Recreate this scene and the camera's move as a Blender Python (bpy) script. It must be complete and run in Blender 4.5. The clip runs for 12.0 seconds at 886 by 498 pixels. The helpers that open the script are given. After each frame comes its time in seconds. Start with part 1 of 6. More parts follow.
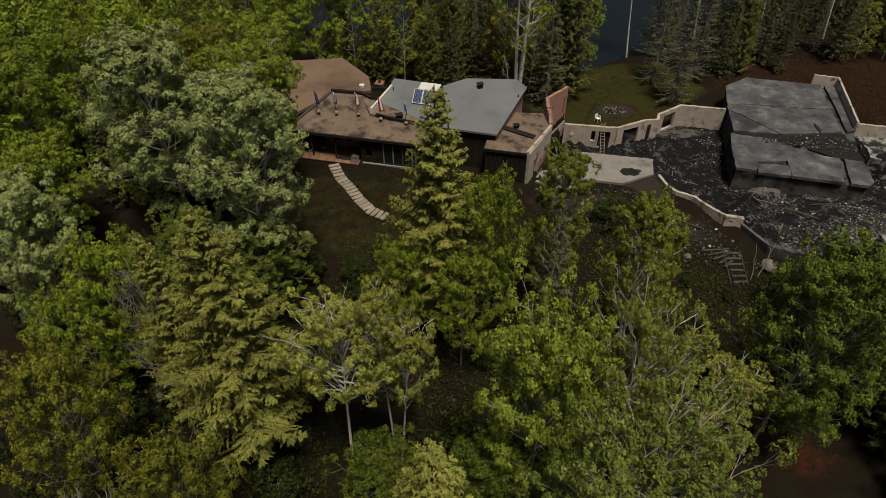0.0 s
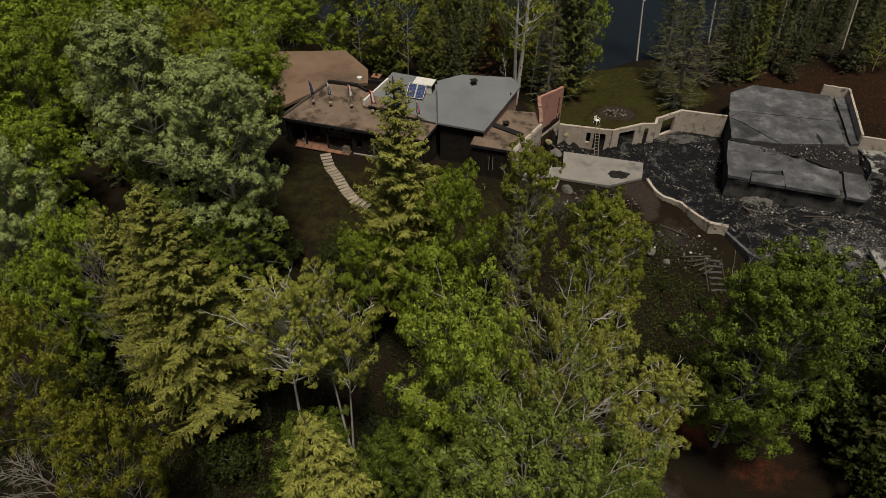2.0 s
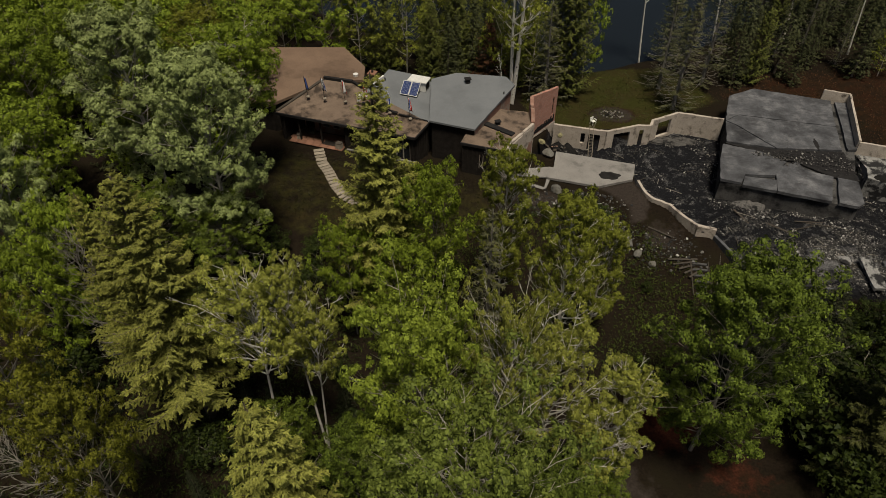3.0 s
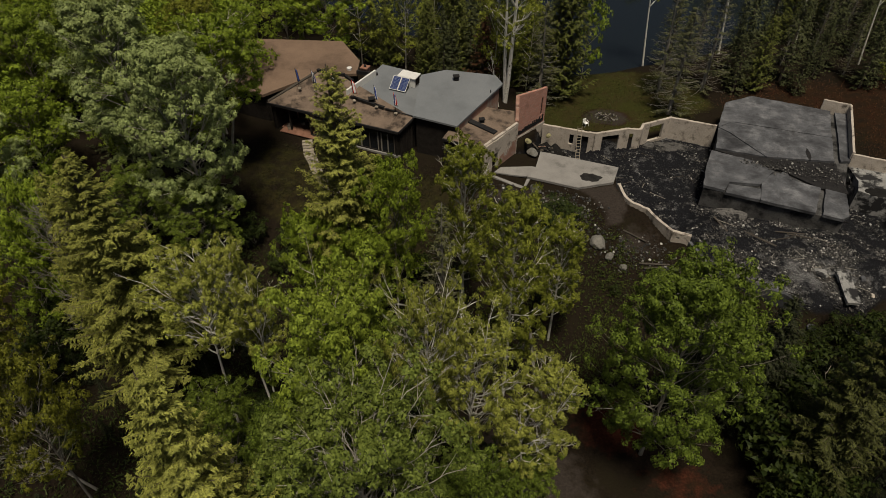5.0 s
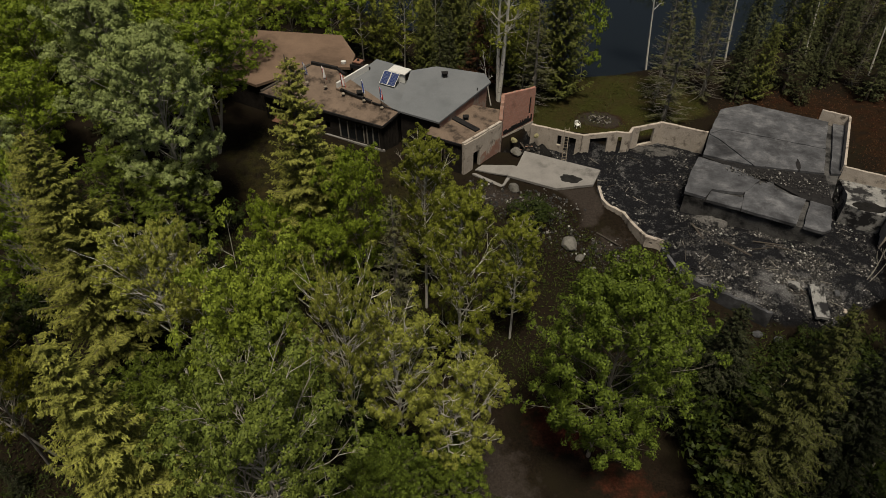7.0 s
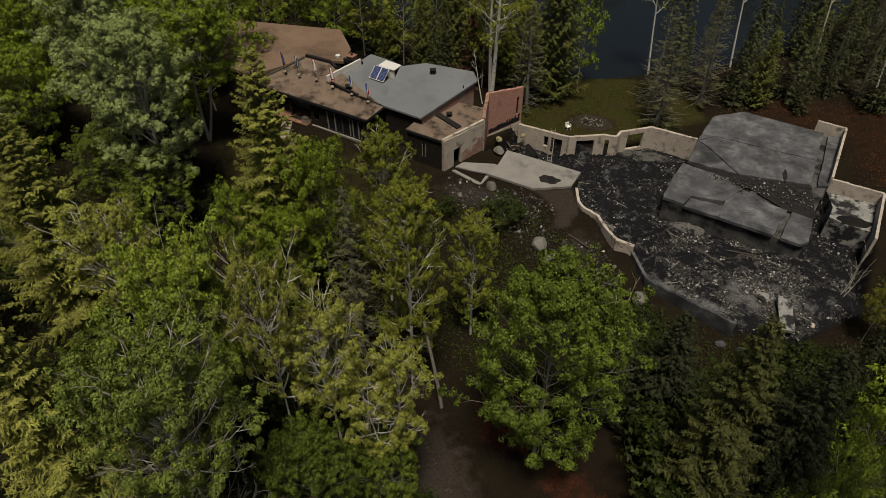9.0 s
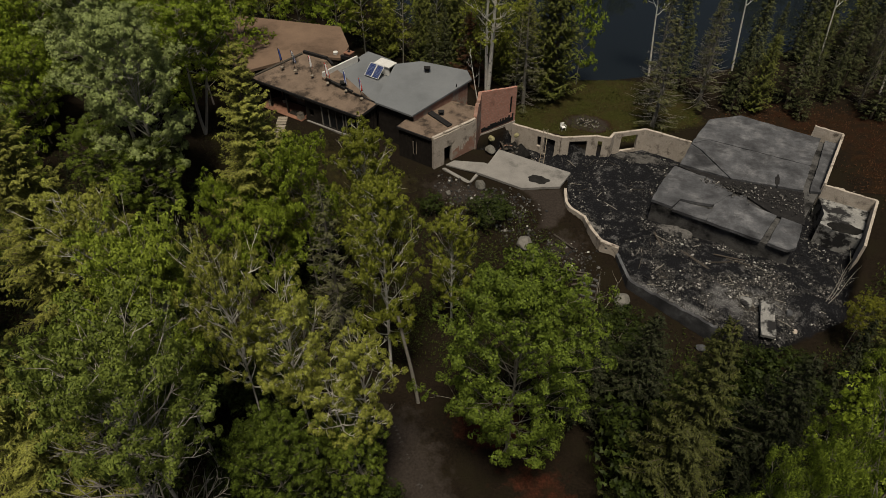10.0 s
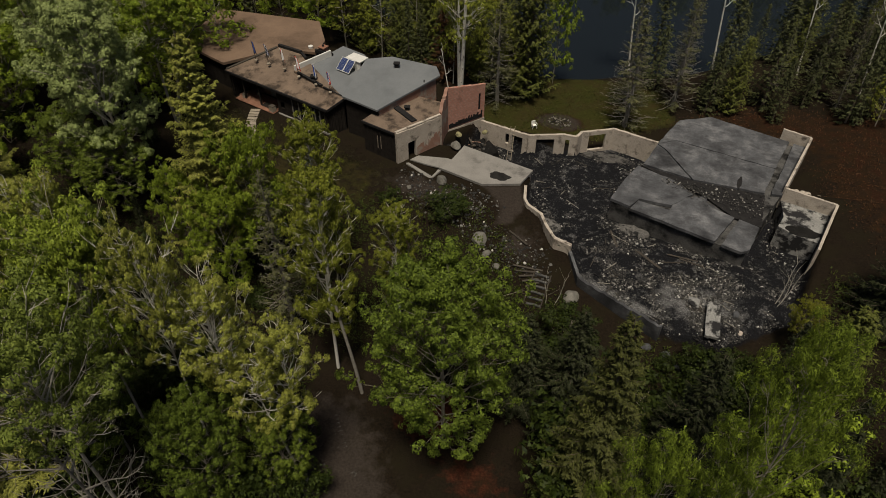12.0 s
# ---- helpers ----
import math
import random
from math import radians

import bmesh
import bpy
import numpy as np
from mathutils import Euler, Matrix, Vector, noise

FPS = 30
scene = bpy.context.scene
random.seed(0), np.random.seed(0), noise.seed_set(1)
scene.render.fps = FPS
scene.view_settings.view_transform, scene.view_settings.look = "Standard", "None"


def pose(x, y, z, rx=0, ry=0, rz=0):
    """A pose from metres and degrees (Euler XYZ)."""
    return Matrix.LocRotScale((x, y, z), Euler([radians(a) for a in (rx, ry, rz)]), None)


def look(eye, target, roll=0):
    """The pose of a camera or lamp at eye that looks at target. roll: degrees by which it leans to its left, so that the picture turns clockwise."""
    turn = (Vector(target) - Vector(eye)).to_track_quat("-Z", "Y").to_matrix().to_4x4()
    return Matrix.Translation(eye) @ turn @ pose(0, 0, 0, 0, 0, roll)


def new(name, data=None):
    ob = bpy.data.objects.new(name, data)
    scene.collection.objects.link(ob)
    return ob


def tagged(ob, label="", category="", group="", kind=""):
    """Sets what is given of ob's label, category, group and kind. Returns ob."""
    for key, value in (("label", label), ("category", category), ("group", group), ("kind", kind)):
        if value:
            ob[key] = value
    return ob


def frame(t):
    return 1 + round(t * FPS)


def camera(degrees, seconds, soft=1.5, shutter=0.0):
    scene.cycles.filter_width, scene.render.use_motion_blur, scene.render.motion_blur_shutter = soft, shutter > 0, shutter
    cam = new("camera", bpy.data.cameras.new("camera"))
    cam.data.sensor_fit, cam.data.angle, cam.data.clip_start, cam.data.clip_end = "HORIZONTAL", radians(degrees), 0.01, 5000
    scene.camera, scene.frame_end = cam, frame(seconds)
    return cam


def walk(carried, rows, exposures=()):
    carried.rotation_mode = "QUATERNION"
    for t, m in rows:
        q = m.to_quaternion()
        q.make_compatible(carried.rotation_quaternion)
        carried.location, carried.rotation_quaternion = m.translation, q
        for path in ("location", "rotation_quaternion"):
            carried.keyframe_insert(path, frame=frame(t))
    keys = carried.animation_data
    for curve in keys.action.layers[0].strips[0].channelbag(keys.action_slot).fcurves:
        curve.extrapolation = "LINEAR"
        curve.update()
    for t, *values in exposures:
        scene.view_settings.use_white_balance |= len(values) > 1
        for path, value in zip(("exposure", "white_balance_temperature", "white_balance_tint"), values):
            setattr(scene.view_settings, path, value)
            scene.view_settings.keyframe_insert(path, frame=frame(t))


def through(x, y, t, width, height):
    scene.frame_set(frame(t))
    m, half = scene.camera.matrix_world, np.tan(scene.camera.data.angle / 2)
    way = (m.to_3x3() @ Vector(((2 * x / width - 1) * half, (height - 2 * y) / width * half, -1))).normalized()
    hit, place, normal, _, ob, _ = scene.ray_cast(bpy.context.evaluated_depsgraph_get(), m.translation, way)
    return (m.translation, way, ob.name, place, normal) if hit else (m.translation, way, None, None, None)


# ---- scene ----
cam = camera(67.6, 12.0, soft=0.7)
METRES, EYE, TILT, LEAN, TURN = 38.0, 44.0, -42.5, 0.0, 0.0
ROWS = [
    (0.0, 0.0, 0.0, 0.0, 0.0, 0.0, -0.0),
    (0.5, 0.0393, -0.0033, -0.0043, 0.84, -0.02, -0.78),
    (1.0, 0.0792, -0.0062, -0.008, 1.66, -0.05, -1.53),
    (1.5, 0.119, -0.0088, -0.0109, 2.45, -0.08, -2.27),
    (2.0, 0.1595, -0.011, -0.0135, 3.23, -0.1, -3.0),
    (2.5, 0.2002, -0.0124, -0.0152, 3.94, -0.14, -3.66),
    (3.0, 0.2407, -0.0135, -0.0165, 4.65, -0.19, -4.34),
    (5.0, 0.4069, -0.0157, -0.0126, 7.64, -0.57, -6.99),
    (5.5, 0.4488, -0.0143, -0.01, 8.39, -0.69, -7.67),
    (6.0, 0.4911, -0.0122, -0.0069, 9.16, -0.82, -8.35),
    (6.5, 0.5337, -0.0098, -0.0035, 9.93, -0.97, -9.03),
    (7.0, 0.5761, -0.0068, 0.0002, 10.71, -1.1, -9.7),
    (9.0, 0.7472, 0.0132, 0.0217, 13.85, -1.75, -12.37),
    (9.5, 0.789, 0.0194, 0.0281, 14.63, -1.94, -13.02),
    (10.0, 0.831, 0.026, 0.035, 15.41, -2.13, -13.68),
    (10.5, 0.8723, 0.0332, 0.0423, 16.19, -2.34, -14.33),
    (11.0, 0.9144, 0.0408, 0.0502, 16.86, -2.55, -14.89),
    (11.5, 0.9545, 0.0481, 0.0579, 16.93, -2.59, -15.0),
    (12.0, 0.9885, 0.0539, 0.064, 16.86, -2.62, -15.08),
]
walk(
    cam,
    [(t, pose(0, 0, EYE, TILT, LEAN, TURN) @ pose(METRES * x, METRES * y, METRES * z, 90 + pitch, roll, yaw)) for t, x, y, z, yaw, pitch, roll in ROWS],
    exposures=[(0.0, 0.0, 7000, 10), (12.0, 0.0, 7000, 10)],
)

# ---- daylight: a high veiled sun, and the sky ----
SUN_FROM = Vector((0.10, -0.30, 0.945)).normalized()
world = bpy.data.worlds.new("sky")
scene.world = world
world.use_nodes = True
sky = world.node_tree.nodes.new("ShaderNodeTexSky")
sky.sky_type, sky.sun_disc = "NISHITA", False
sky.sun_elevation = math.asin(SUN_FROM.z)
sky.sun_rotation = math.atan2(SUN_FROM.x, SUN_FROM.y)
sky.air_density, sky.dust_density = 1.0, 3.0
background = world.node_tree.nodes["Background"]
background.inputs["Strength"].default_value = 0.036
world.node_tree.links.new(sky.outputs[0], background.inputs["Color"])
sun = new("sun", bpy.data.lights.new("sun", "SUN"))
sun.data.energy, sun.data.angle, sun.data.color = 3.9, radians(13), (1.0, 0.93, 0.80)
sun.matrix_world = look(SUN_FROM * 100, (0, 0, 0))


# ---- materials ----
def nodes_of(name):
    m = bpy.data.materials.new(name)
    m.use_nodes = True
    nt = m.node_tree
    return m, nt, nt.nodes["Principled BSDF"], nt.nodes["Material Output"]


def link(nt, a, b):
    nt.links.new(a, b)


def noise_node(nt, vector, scale, detail=6, rough=0.6):
    n = nt.nodes.new("ShaderNodeTexNoise")
    n.inputs["Scale"].default_value, n.inputs["Detail"].default_value, n.inputs["Roughness"].default_value = scale, detail, rough
    link(nt, vector, n.inputs["Vector"])
    return n.outputs["Fac"]


def ramp(nt, fac, stops):
    r = nt.nodes.new("ShaderNodeValToRGB")
    while len(r.color_ramp.elements) < len(stops):
        r.color_ramp.elements.new(0.5)
    for e, (p, c) in zip(r.color_ramp.elements, stops):
        e.position, e.color = p, (*c, 1) if len(c) == 3 else c
    link(nt, fac, r.inputs["Fac"])
    return r.outputs["Color"]


def grey(v):
    return (v, v, v)


def mixed(nt, fac, a, b, blend="MIX"):
    n = nt.nodes.new("ShaderNodeMix")
    n.data_type, n.blend_type = "RGBA", blend
    for value, sock in ((fac, n.inputs["Factor"]), (a, n.inputs[6]), (b, n.inputs[7])):
        if isinstance(value, bpy.types.NodeSocket):
            link(nt, value, sock)
        else:
            sock.default_value = value if isinstance(value, float) else (*value, 1)
    return n.outputs[2]


def bumped(nt, bsdf, fac, strength, distance=0.05):
    b = nt.nodes.new("ShaderNodeBump")
    b.inputs["Strength"].default_value, b.inputs["Distance"].default_value = strength, distance
    link(nt, fac, b.inputs["Height"])
    link(nt, b.outputs["Normal"], bsdf.inputs["Normal"])


def varied(nt, color, amount):
    """Lightness that differs from object to object."""
    info = nt.nodes.new("ShaderNodeObjectInfo")
    f = ramp(nt, info.outputs["Random"], [(0, grey(1 - amount)), (1, grey(1.0))])
    return mixed(nt, 1.0, color, f, "MULTIPLY")


def coords(nt, kind="Object"):
    return nt.nodes.new("ShaderNodeTexCoord").outputs[kind]


def surface(name, low, high, scale=1.5, fine=14.0, stain=None, stain_scale=0.35, stain_at=(0.5, 0.62), rough=0.9, bump=0.4, vary=0.0, metal=0.0, depth=0.05, gloss=0.22):
    """Two scales of variation, stains with their own outline, and fine relief."""
    m, nt, p, _ = nodes_of(name)
    c = coords(nt)
    col = ramp(nt, noise_node(nt, c, scale), [(0.3, low), (0.7, high)])
    f = noise_node(nt, c, fine, 4)
    col = mixed(nt, 0.35, col, ramp(nt, f, [(0.3, tuple(v * 0.6 for v in low)), (0.7, tuple(min(1, v * 1.25) for v in high))]))
    if stain:
        s = ramp(nt, noise_node(nt, c, stain_scale, 8, 0.65), [(stain_at[0], grey(0)), (stain_at[1], grey(1))])
        col = mixed(nt, s, col, stain)
    if vary:
        col = varied(nt, col, vary)
    link(nt, col, p.inputs["Base Color"])
    p.inputs["Roughness"].default_value, p.inputs["Metallic"].default_value = rough, metal
    p.inputs["Specular IOR Level"].default_value = gloss
    bumped(nt, p, f, bump, depth)
    return m


def leaf_material(name, dark, light, through=0.08, spread=0.25):
    """Leaves: each leaf and each tree a little different, some light shines through."""
    m, nt, p, out = nodes_of(name)
    geo = nt.nodes.new("ShaderNodeNewGeometry")
    col = ramp(nt, geo.outputs["Random Per Island"], [(0.0, dark), (1.0, light)])
    patch = ramp(nt, noise_node(nt, coords(nt), 0.9, 4), [(0.3, grey(0.66)), (0.7, grey(1.15))])
    col = mixed(nt, 1.0, col, patch, "MULTIPLY")
    col = varied(nt, col, spread)
    link(nt, col, p.inputs["Base Color"])
    p.inputs["Roughness"].default_value = 0.6
    p.inputs["Specular IOR Level"].default_value = 0.12
    tr = nt.nodes.new("ShaderNodeBsdfTranslucent")
    link(nt, col, tr.inputs["Color"])
    mx = nt.nodes.new("ShaderNodeMixShader")
    mx.inputs["Fac"].default_value = through
    link(nt, p.outputs[0], mx.inputs[1])
    link(nt, tr.outputs[0], mx.inputs[2])
    link(nt, mx.outputs[0], out.inputs["Surface"])
    return m


LEAF = {
    "aspen": leaf_material("aspen leaf", (0.1750, 0.2180, 0.0780), (0.3200, 0.3850, 0.1400)),
    "poplar": leaf_material("poplar leaf", (0.1650, 0.1820, 0.0340), (0.3300, 0.3500, 0.0720)),
    "green_poplar": leaf_material("green poplar leaf", (0.0880, 0.1200, 0.0230), (0.2000, 0.2500, 0.0500)),
    # Two maple tones: understorey shade and sunlit crown are put into the leaf colour.
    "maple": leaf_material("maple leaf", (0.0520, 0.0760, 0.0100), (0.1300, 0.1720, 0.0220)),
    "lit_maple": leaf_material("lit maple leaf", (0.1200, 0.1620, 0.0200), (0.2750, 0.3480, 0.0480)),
    "bright": leaf_material("bright maple leaf", (0.0980, 0.1420, 0.0135), (0.2250, 0.2950, 0.0310)),
    "deep_maple": leaf_material("deep green maple leaf", (0.0500, 0.0760, 0.0110), (0.1500, 0.2050, 0.0290)),
    "birch": leaf_material("birch leaf", (0.1150, 0.1330, 0.0170), (0.2350, 0.2580, 0.0380)),
    "yellowing": leaf_material("yellowing leaf", (0.0954, 0.1035, 0.0121), (0.2035, 0.2104, 0.0274)),
    # Near spruces carry the woods' shade in their colour; those behind are lighter.
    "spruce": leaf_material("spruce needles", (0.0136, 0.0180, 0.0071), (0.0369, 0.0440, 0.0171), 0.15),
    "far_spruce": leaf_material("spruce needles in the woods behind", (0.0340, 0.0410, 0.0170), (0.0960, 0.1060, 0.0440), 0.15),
    "olive": leaf_material("olive spruce needles", (0.0300, 0.0350, 0.0100), (0.0900, 0.0980, 0.0260), 0.12),
    # Sunlit look of the tall spruces, put into the needle colour.
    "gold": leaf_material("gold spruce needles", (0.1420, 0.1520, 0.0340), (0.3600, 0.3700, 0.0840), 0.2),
    "pine": leaf_material("pine needles", (0.0550, 0.0850, 0.0110), (0.2500, 0.3300, 0.0420), 0.2),
    "cedar": leaf_material("cedar sprays", (0.0700, 0.0820, 0.0200), (0.1600, 0.1780, 0.0400), 0.2),
    "thin": leaf_material("grey-green sparse needles", (0.0520, 0.0560, 0.0260), (0.1200, 0.1220, 0.0560), 0.15),
    "rust": leaf_material("rust-brown dry needles", (0.0436, 0.0200, 0.0100), (0.1067, 0.0500, 0.0241), 0.15),
    # Shrub leaf is darkened to hold the shade of the woods; weed is lighter.
    "shrub": leaf_material("shrub leaf", (0.0130, 0.0220, 0.0045), (0.0430, 0.0600, 0.0105)),
    "weed": leaf_material("weed leaf", (0.0200, 0.0320, 0.0060), (0.0680, 0.0900, 0.0150)),
    "lawn": leaf_material("thin lawn blade", (0.0120, 0.0120, 0.0038), (0.0330, 0.0300, 0.0090)),
    "grass": leaf_material("grass blade", (0.0240, 0.0310, 0.0064), (0.0700, 0.0800, 0.0170)),
}
BARK_PALE = surface("pale bark", (0.25, 0.235, 0.20), (0.44, 0.415, 0.365), 3, 22, (0.05, 0.042, 0.037), 1.6, (0.58, 0.64), bump=0.5)
BARK_WHITE = surface("white birch bark", (0.42, 0.40, 0.36), (0.64, 0.62, 0.57), 3, 22, (0.06, 0.05, 0.045), 1.6, (0.60, 0.65), bump=0.5)
BARK_GREY = surface("grey bark", (0.13, 0.115, 0.095), (0.27, 0.25, 0.21), 4, 25, bump=0.7)
BARK_DARK = surface("dark bark", (0.06, 0.048, 0.038), (0.14, 0.115, 0.09), 4, 25, bump=0.7)
DEAD_WOOD = surface("weathered dead wood", (0.128, 0.116, 0.101), (0.255, 0.240, 0.210), 4, 25, bump=0.5)
SOOT = surface("sooty masonry", (0.040, 0.040, 0.041), (0.100, 0.098, 0.096), 0.7, 9, (0.014, 0.014, 0.014), 0.5, (0.46, 0.62), bump=0.6, gloss=0.08)
INSULATION = surface("dirty yellow insulation", (0.16, 0.15, 0.075), (0.30, 0.28, 0.16), 2, 12, (0.05, 0.045, 0.03), 1.5, (0.5, 0.65), bump=0.8)
WHITEWASH = surface("cream masonry wall", (0.285, 0.250, 0.213), (0.450, 0.400, 0.348), 1.1, 10, (0.085, 0.070, 0.058), 0.9, (0.54, 0.68), bump=0.5)
PLATFORM = surface("pale concrete deck", (0.150, 0.144, 0.136), (0.235, 0.226, 0.214), 0.6, 8, (0.068, 0.065, 0.062), 0.35, (0.55, 0.72), bump=0.3)
SCORCHED = surface("scorched pale concrete", (0.14, 0.14, 0.138), (0.28, 0.28, 0.272), 1.1, 8, (0.016, 0.016, 0.017), 0.7, (0.47, 0.56), bump=0.5)
CHARRED = surface("charred timber", (0.009, 0.008, 0.007), (0.028, 0.024, 0.021), 2, 18, (0.030, 0.022, 0.017), 0.8, (0.62, 0.72), bump=0.6, gloss=0.05)
BLACK = surface("burnt black tar", (0.008, 0.008, 0.009), (0.028, 0.027, 0.027), 2, 15, bump=0.5, rough=0.8, gloss=0.05)
TAN_ROOF = surface("tan gravel roofing", (0.100, 0.074, 0.057), (0.186, 0.138, 0.104), 0.6, 22, (0.036, 0.027, 0.021), 0.45, (0.50, 0.62), bump=0.6)
REAR_ROOF = surface("brown gravel roofing", (0.115, 0.077, 0.055), (0.183, 0.125, 0.088), 0.4, 30, (0.061, 0.041, 0.029), 0.2, (0.52, 0.7), bump=0.5)
GREY_ROOF = surface("grey roof membrane", (0.116, 0.126, 0.135), (0.150, 0.160, 0.171), 0.35, 25, (0.096, 0.104, 0.112), 0.25, (0.5, 0.75), rough=0.75, bump=0.15)
WHITE = surface("white painted metal", (0.496, 0.496, 0.480), (0.624, 0.624, 0.600), 1.2, 12, rough=0.5, bump=0.1)
PAVER = surface("red-brown pavers", (0.15, 0.075, 0.05), (0.27, 0.14, 0.095), 1.5, 14, bump=0.5)
STONE = surface("grey field stone", (0.100, 0.095, 0.085), (0.200, 0.193, 0.175), 1.8, 12, (0.050, 0.050, 0.035), 0.8, (0.55, 0.7), bump=0.7, vary=0.3)
FLAGSTONE = surface("worn stepping stone", (0.216, 0.184, 0.144), (0.336, 0.296, 0.240), 1.5, 12, bump=0.4, vary=0.3)
ASH = surface("ash and charred fragments", (0.008, 0.008, 0.008), (0.03, 0.029, 0.028), 1.2, 12, (0.12, 0.115, 0.11), 2.2, (0.68, 0.74), bump=0.9, vary=0.5, gloss=0.05)
RUBBLE = surface("grey rubble", (0.048, 0.047, 0.046), (0.173, 0.166, 0.158), 2.5, 14, (0.014, 0.014, 0.014), 1.4, (0.52, 0.6), bump=0.6, vary=0.75)
TIMBER = surface("grey timber", (0.035, 0.030, 0.025), (0.085, 0.073, 0.060), 3, 20, bump=0.4, vary=0.4)
RUST = surface("pinkish rendered brick", (0.210, 0.108, 0.081), (0.308, 0.189, 0.147), 1.2, 14, (0.266, 0.231, 0.196), 0.6, (0.5, 0.6), bump=0.5)
PALE_PLASTIC = surface("white plastic", (0.68, 0.68, 0.66), (0.78, 0.78, 0.76), 2, 20, rough=0.45, bump=0.05)
RED_CLOTH = surface("red cloth", (0.50, 0.035, 0.03), (0.62, 0.06, 0.05), 3, 30, rough=0.8, bump=0.1)
WHITE_CLOTH = surface("white cloth", (0.62, 0.62, 0.62), (0.75, 0.75, 0.75), 3, 30, rough=0.8, bump=0.1)
BLUE_CLOTH = surface("blue cloth", (0.03, 0.05, 0.22), (0.05, 0.09, 0.32), 3, 30, rough=0.8, bump=0.1)
DARK_CLOTH = surface("dark cloth", (0.02, 0.022, 0.03), (0.05, 0.05, 0.06), 3, 30, rough=0.8, bump=0.1)


def brick_material():
    m, nt, p, _ = nodes_of("red brick courses")
    c = coords(nt)
    b = nt.nodes.new("ShaderNodeTexBrick")
    link(nt, c, b.inputs["Vector"])
    b.inputs["Color1"].default_value, b.inputs["Color2"].default_value = (0.33, 0.145, 0.108, 1), (0.41, 0.21, 0.163, 1)
    b.inputs["Mortar"].default_value = (0.24, 0.16, 0.125, 1)
    b.inputs["Scale"].default_value = 1.0
    b.inputs["Brick Width"].default_value, b.inputs["Row Height"].default_value, b.inputs["Mortar Size"].default_value = 0.44, 0.17, 0.02
    soot = ramp(nt, noise_node(nt, c, 0.8, 8), [(0.56, grey(0)), (0.72, grey(1))])
    col = mixed(nt, soot, b.outputs["Color"], (0.16, 0.085, 0.065))
    link(nt, col, p.inputs["Base Color"])
    p.inputs["Roughness"].default_value = 0.9
    bumped(nt, p, b.outputs["Fac"], -0.6, 0.03)
    return m


BRICK = brick_material()


def concrete_material():
    """Weathered concrete: pale worn patches, dragged streaks and soft soot smudges."""
    m, nt, p, _ = nodes_of("smoke-stained concrete")
    c = coords(nt)
    fine, worn = noise_node(nt, c, 9.0, 6, 0.7), noise_node(nt, c, 0.55, 8, 0.62)
    col = ramp(nt, worn, [(0.30, (0.046, 0.048, 0.053)), (0.50, (0.082, 0.085, 0.093)), (0.68, (0.150, 0.153, 0.162))])
    drag = nt.nodes.new("ShaderNodeMapping")
    drag.inputs["Scale"].default_value, drag.inputs["Rotation"].default_value = (0.75, 1.3, 1.0), (0, 0, radians(-15))
    link(nt, c, drag.inputs["Vector"])
    streak = noise_node(nt, drag.outputs[0], 0.75, 9, 0.72)
    col = mixed(nt, ramp(nt, streak, [(0.48, grey(0)), (0.62, grey(0.7))]), col, (0.040, 0.041, 0.045))
    smudge = noise_node(nt, c, 0.20, 7, 0.6)
    col = mixed(nt, ramp(nt, smudge, [(0.50, grey(0)), (0.64, grey(0.88))]), col, (0.019, 0.0195, 0.022))
    col = mixed(nt, 0.45, col, mixed(nt, 1.0, col, ramp(nt, fine, [(0.3, grey(0.45)), (0.7, grey(1.5))]), "MULTIPLY"))
    col = varied(nt, col, 0.15)
    link(nt, col, p.inputs["Base Color"])
    p.inputs["Roughness"].default_value = 0.85
    p.inputs["Specular IOR Level"].default_value = 0.2
    bumped(nt, p, fine, 0.4, 0.05)
    return m


CONCRETE = concrete_material()


def glass_material():
    m, nt, p, _ = nodes_of("dark window glass")
    p.inputs["Base Color"].default_value = (0.012, 0.014, 0.016, 1)
    p.inputs["Roughness"].default_value = 0.06
    return m


GLASS = glass_material()


def cell_material():
    m, nt, p, _ = nodes_of("blue solar cells")
    c = coords(nt)
    b = nt.nodes.new("ShaderNodeTexBrick")
    b.offset = 0.0
    link(nt, c, b.inputs["Vector"])
    b.inputs["Color1"].default_value, b.inputs["Color2"].default_value = (0.012, 0.024, 0.09, 1), (0.016, 0.032, 0.11, 1)
    b.inputs["Mortar"].default_value = (0.16, 0.18, 0.24, 1)
    b.inputs["Scale"].default_value, b.inputs["Brick Width"].default_value, b.inputs["Row Height"].default_value, b.inputs["Mortar Size"].default_value = 1.0, 0.17, 0.17, 0.008
    link(nt, b.outputs["Color"], p.inputs["Base Color"])
    p.inputs["Roughness"].default_value = 0.45
    p.inputs["Specular IOR Level"].default_value = 0.15
    return m


CELL = cell_material()


def water_material():
    m, nt, p, _ = nodes_of("dark lake water")
    p.inputs["Base Color"].default_value = (0.008, 0.011, 0.014, 1)
    p.inputs["Roughness"].default_value = 0.07
    p.inputs["IOR"].default_value = 1.20
    bumped(nt, p, noise_node(nt, coords(nt), 1.2, 4), 0.08, 0.03)
    return m


WATER = water_material()


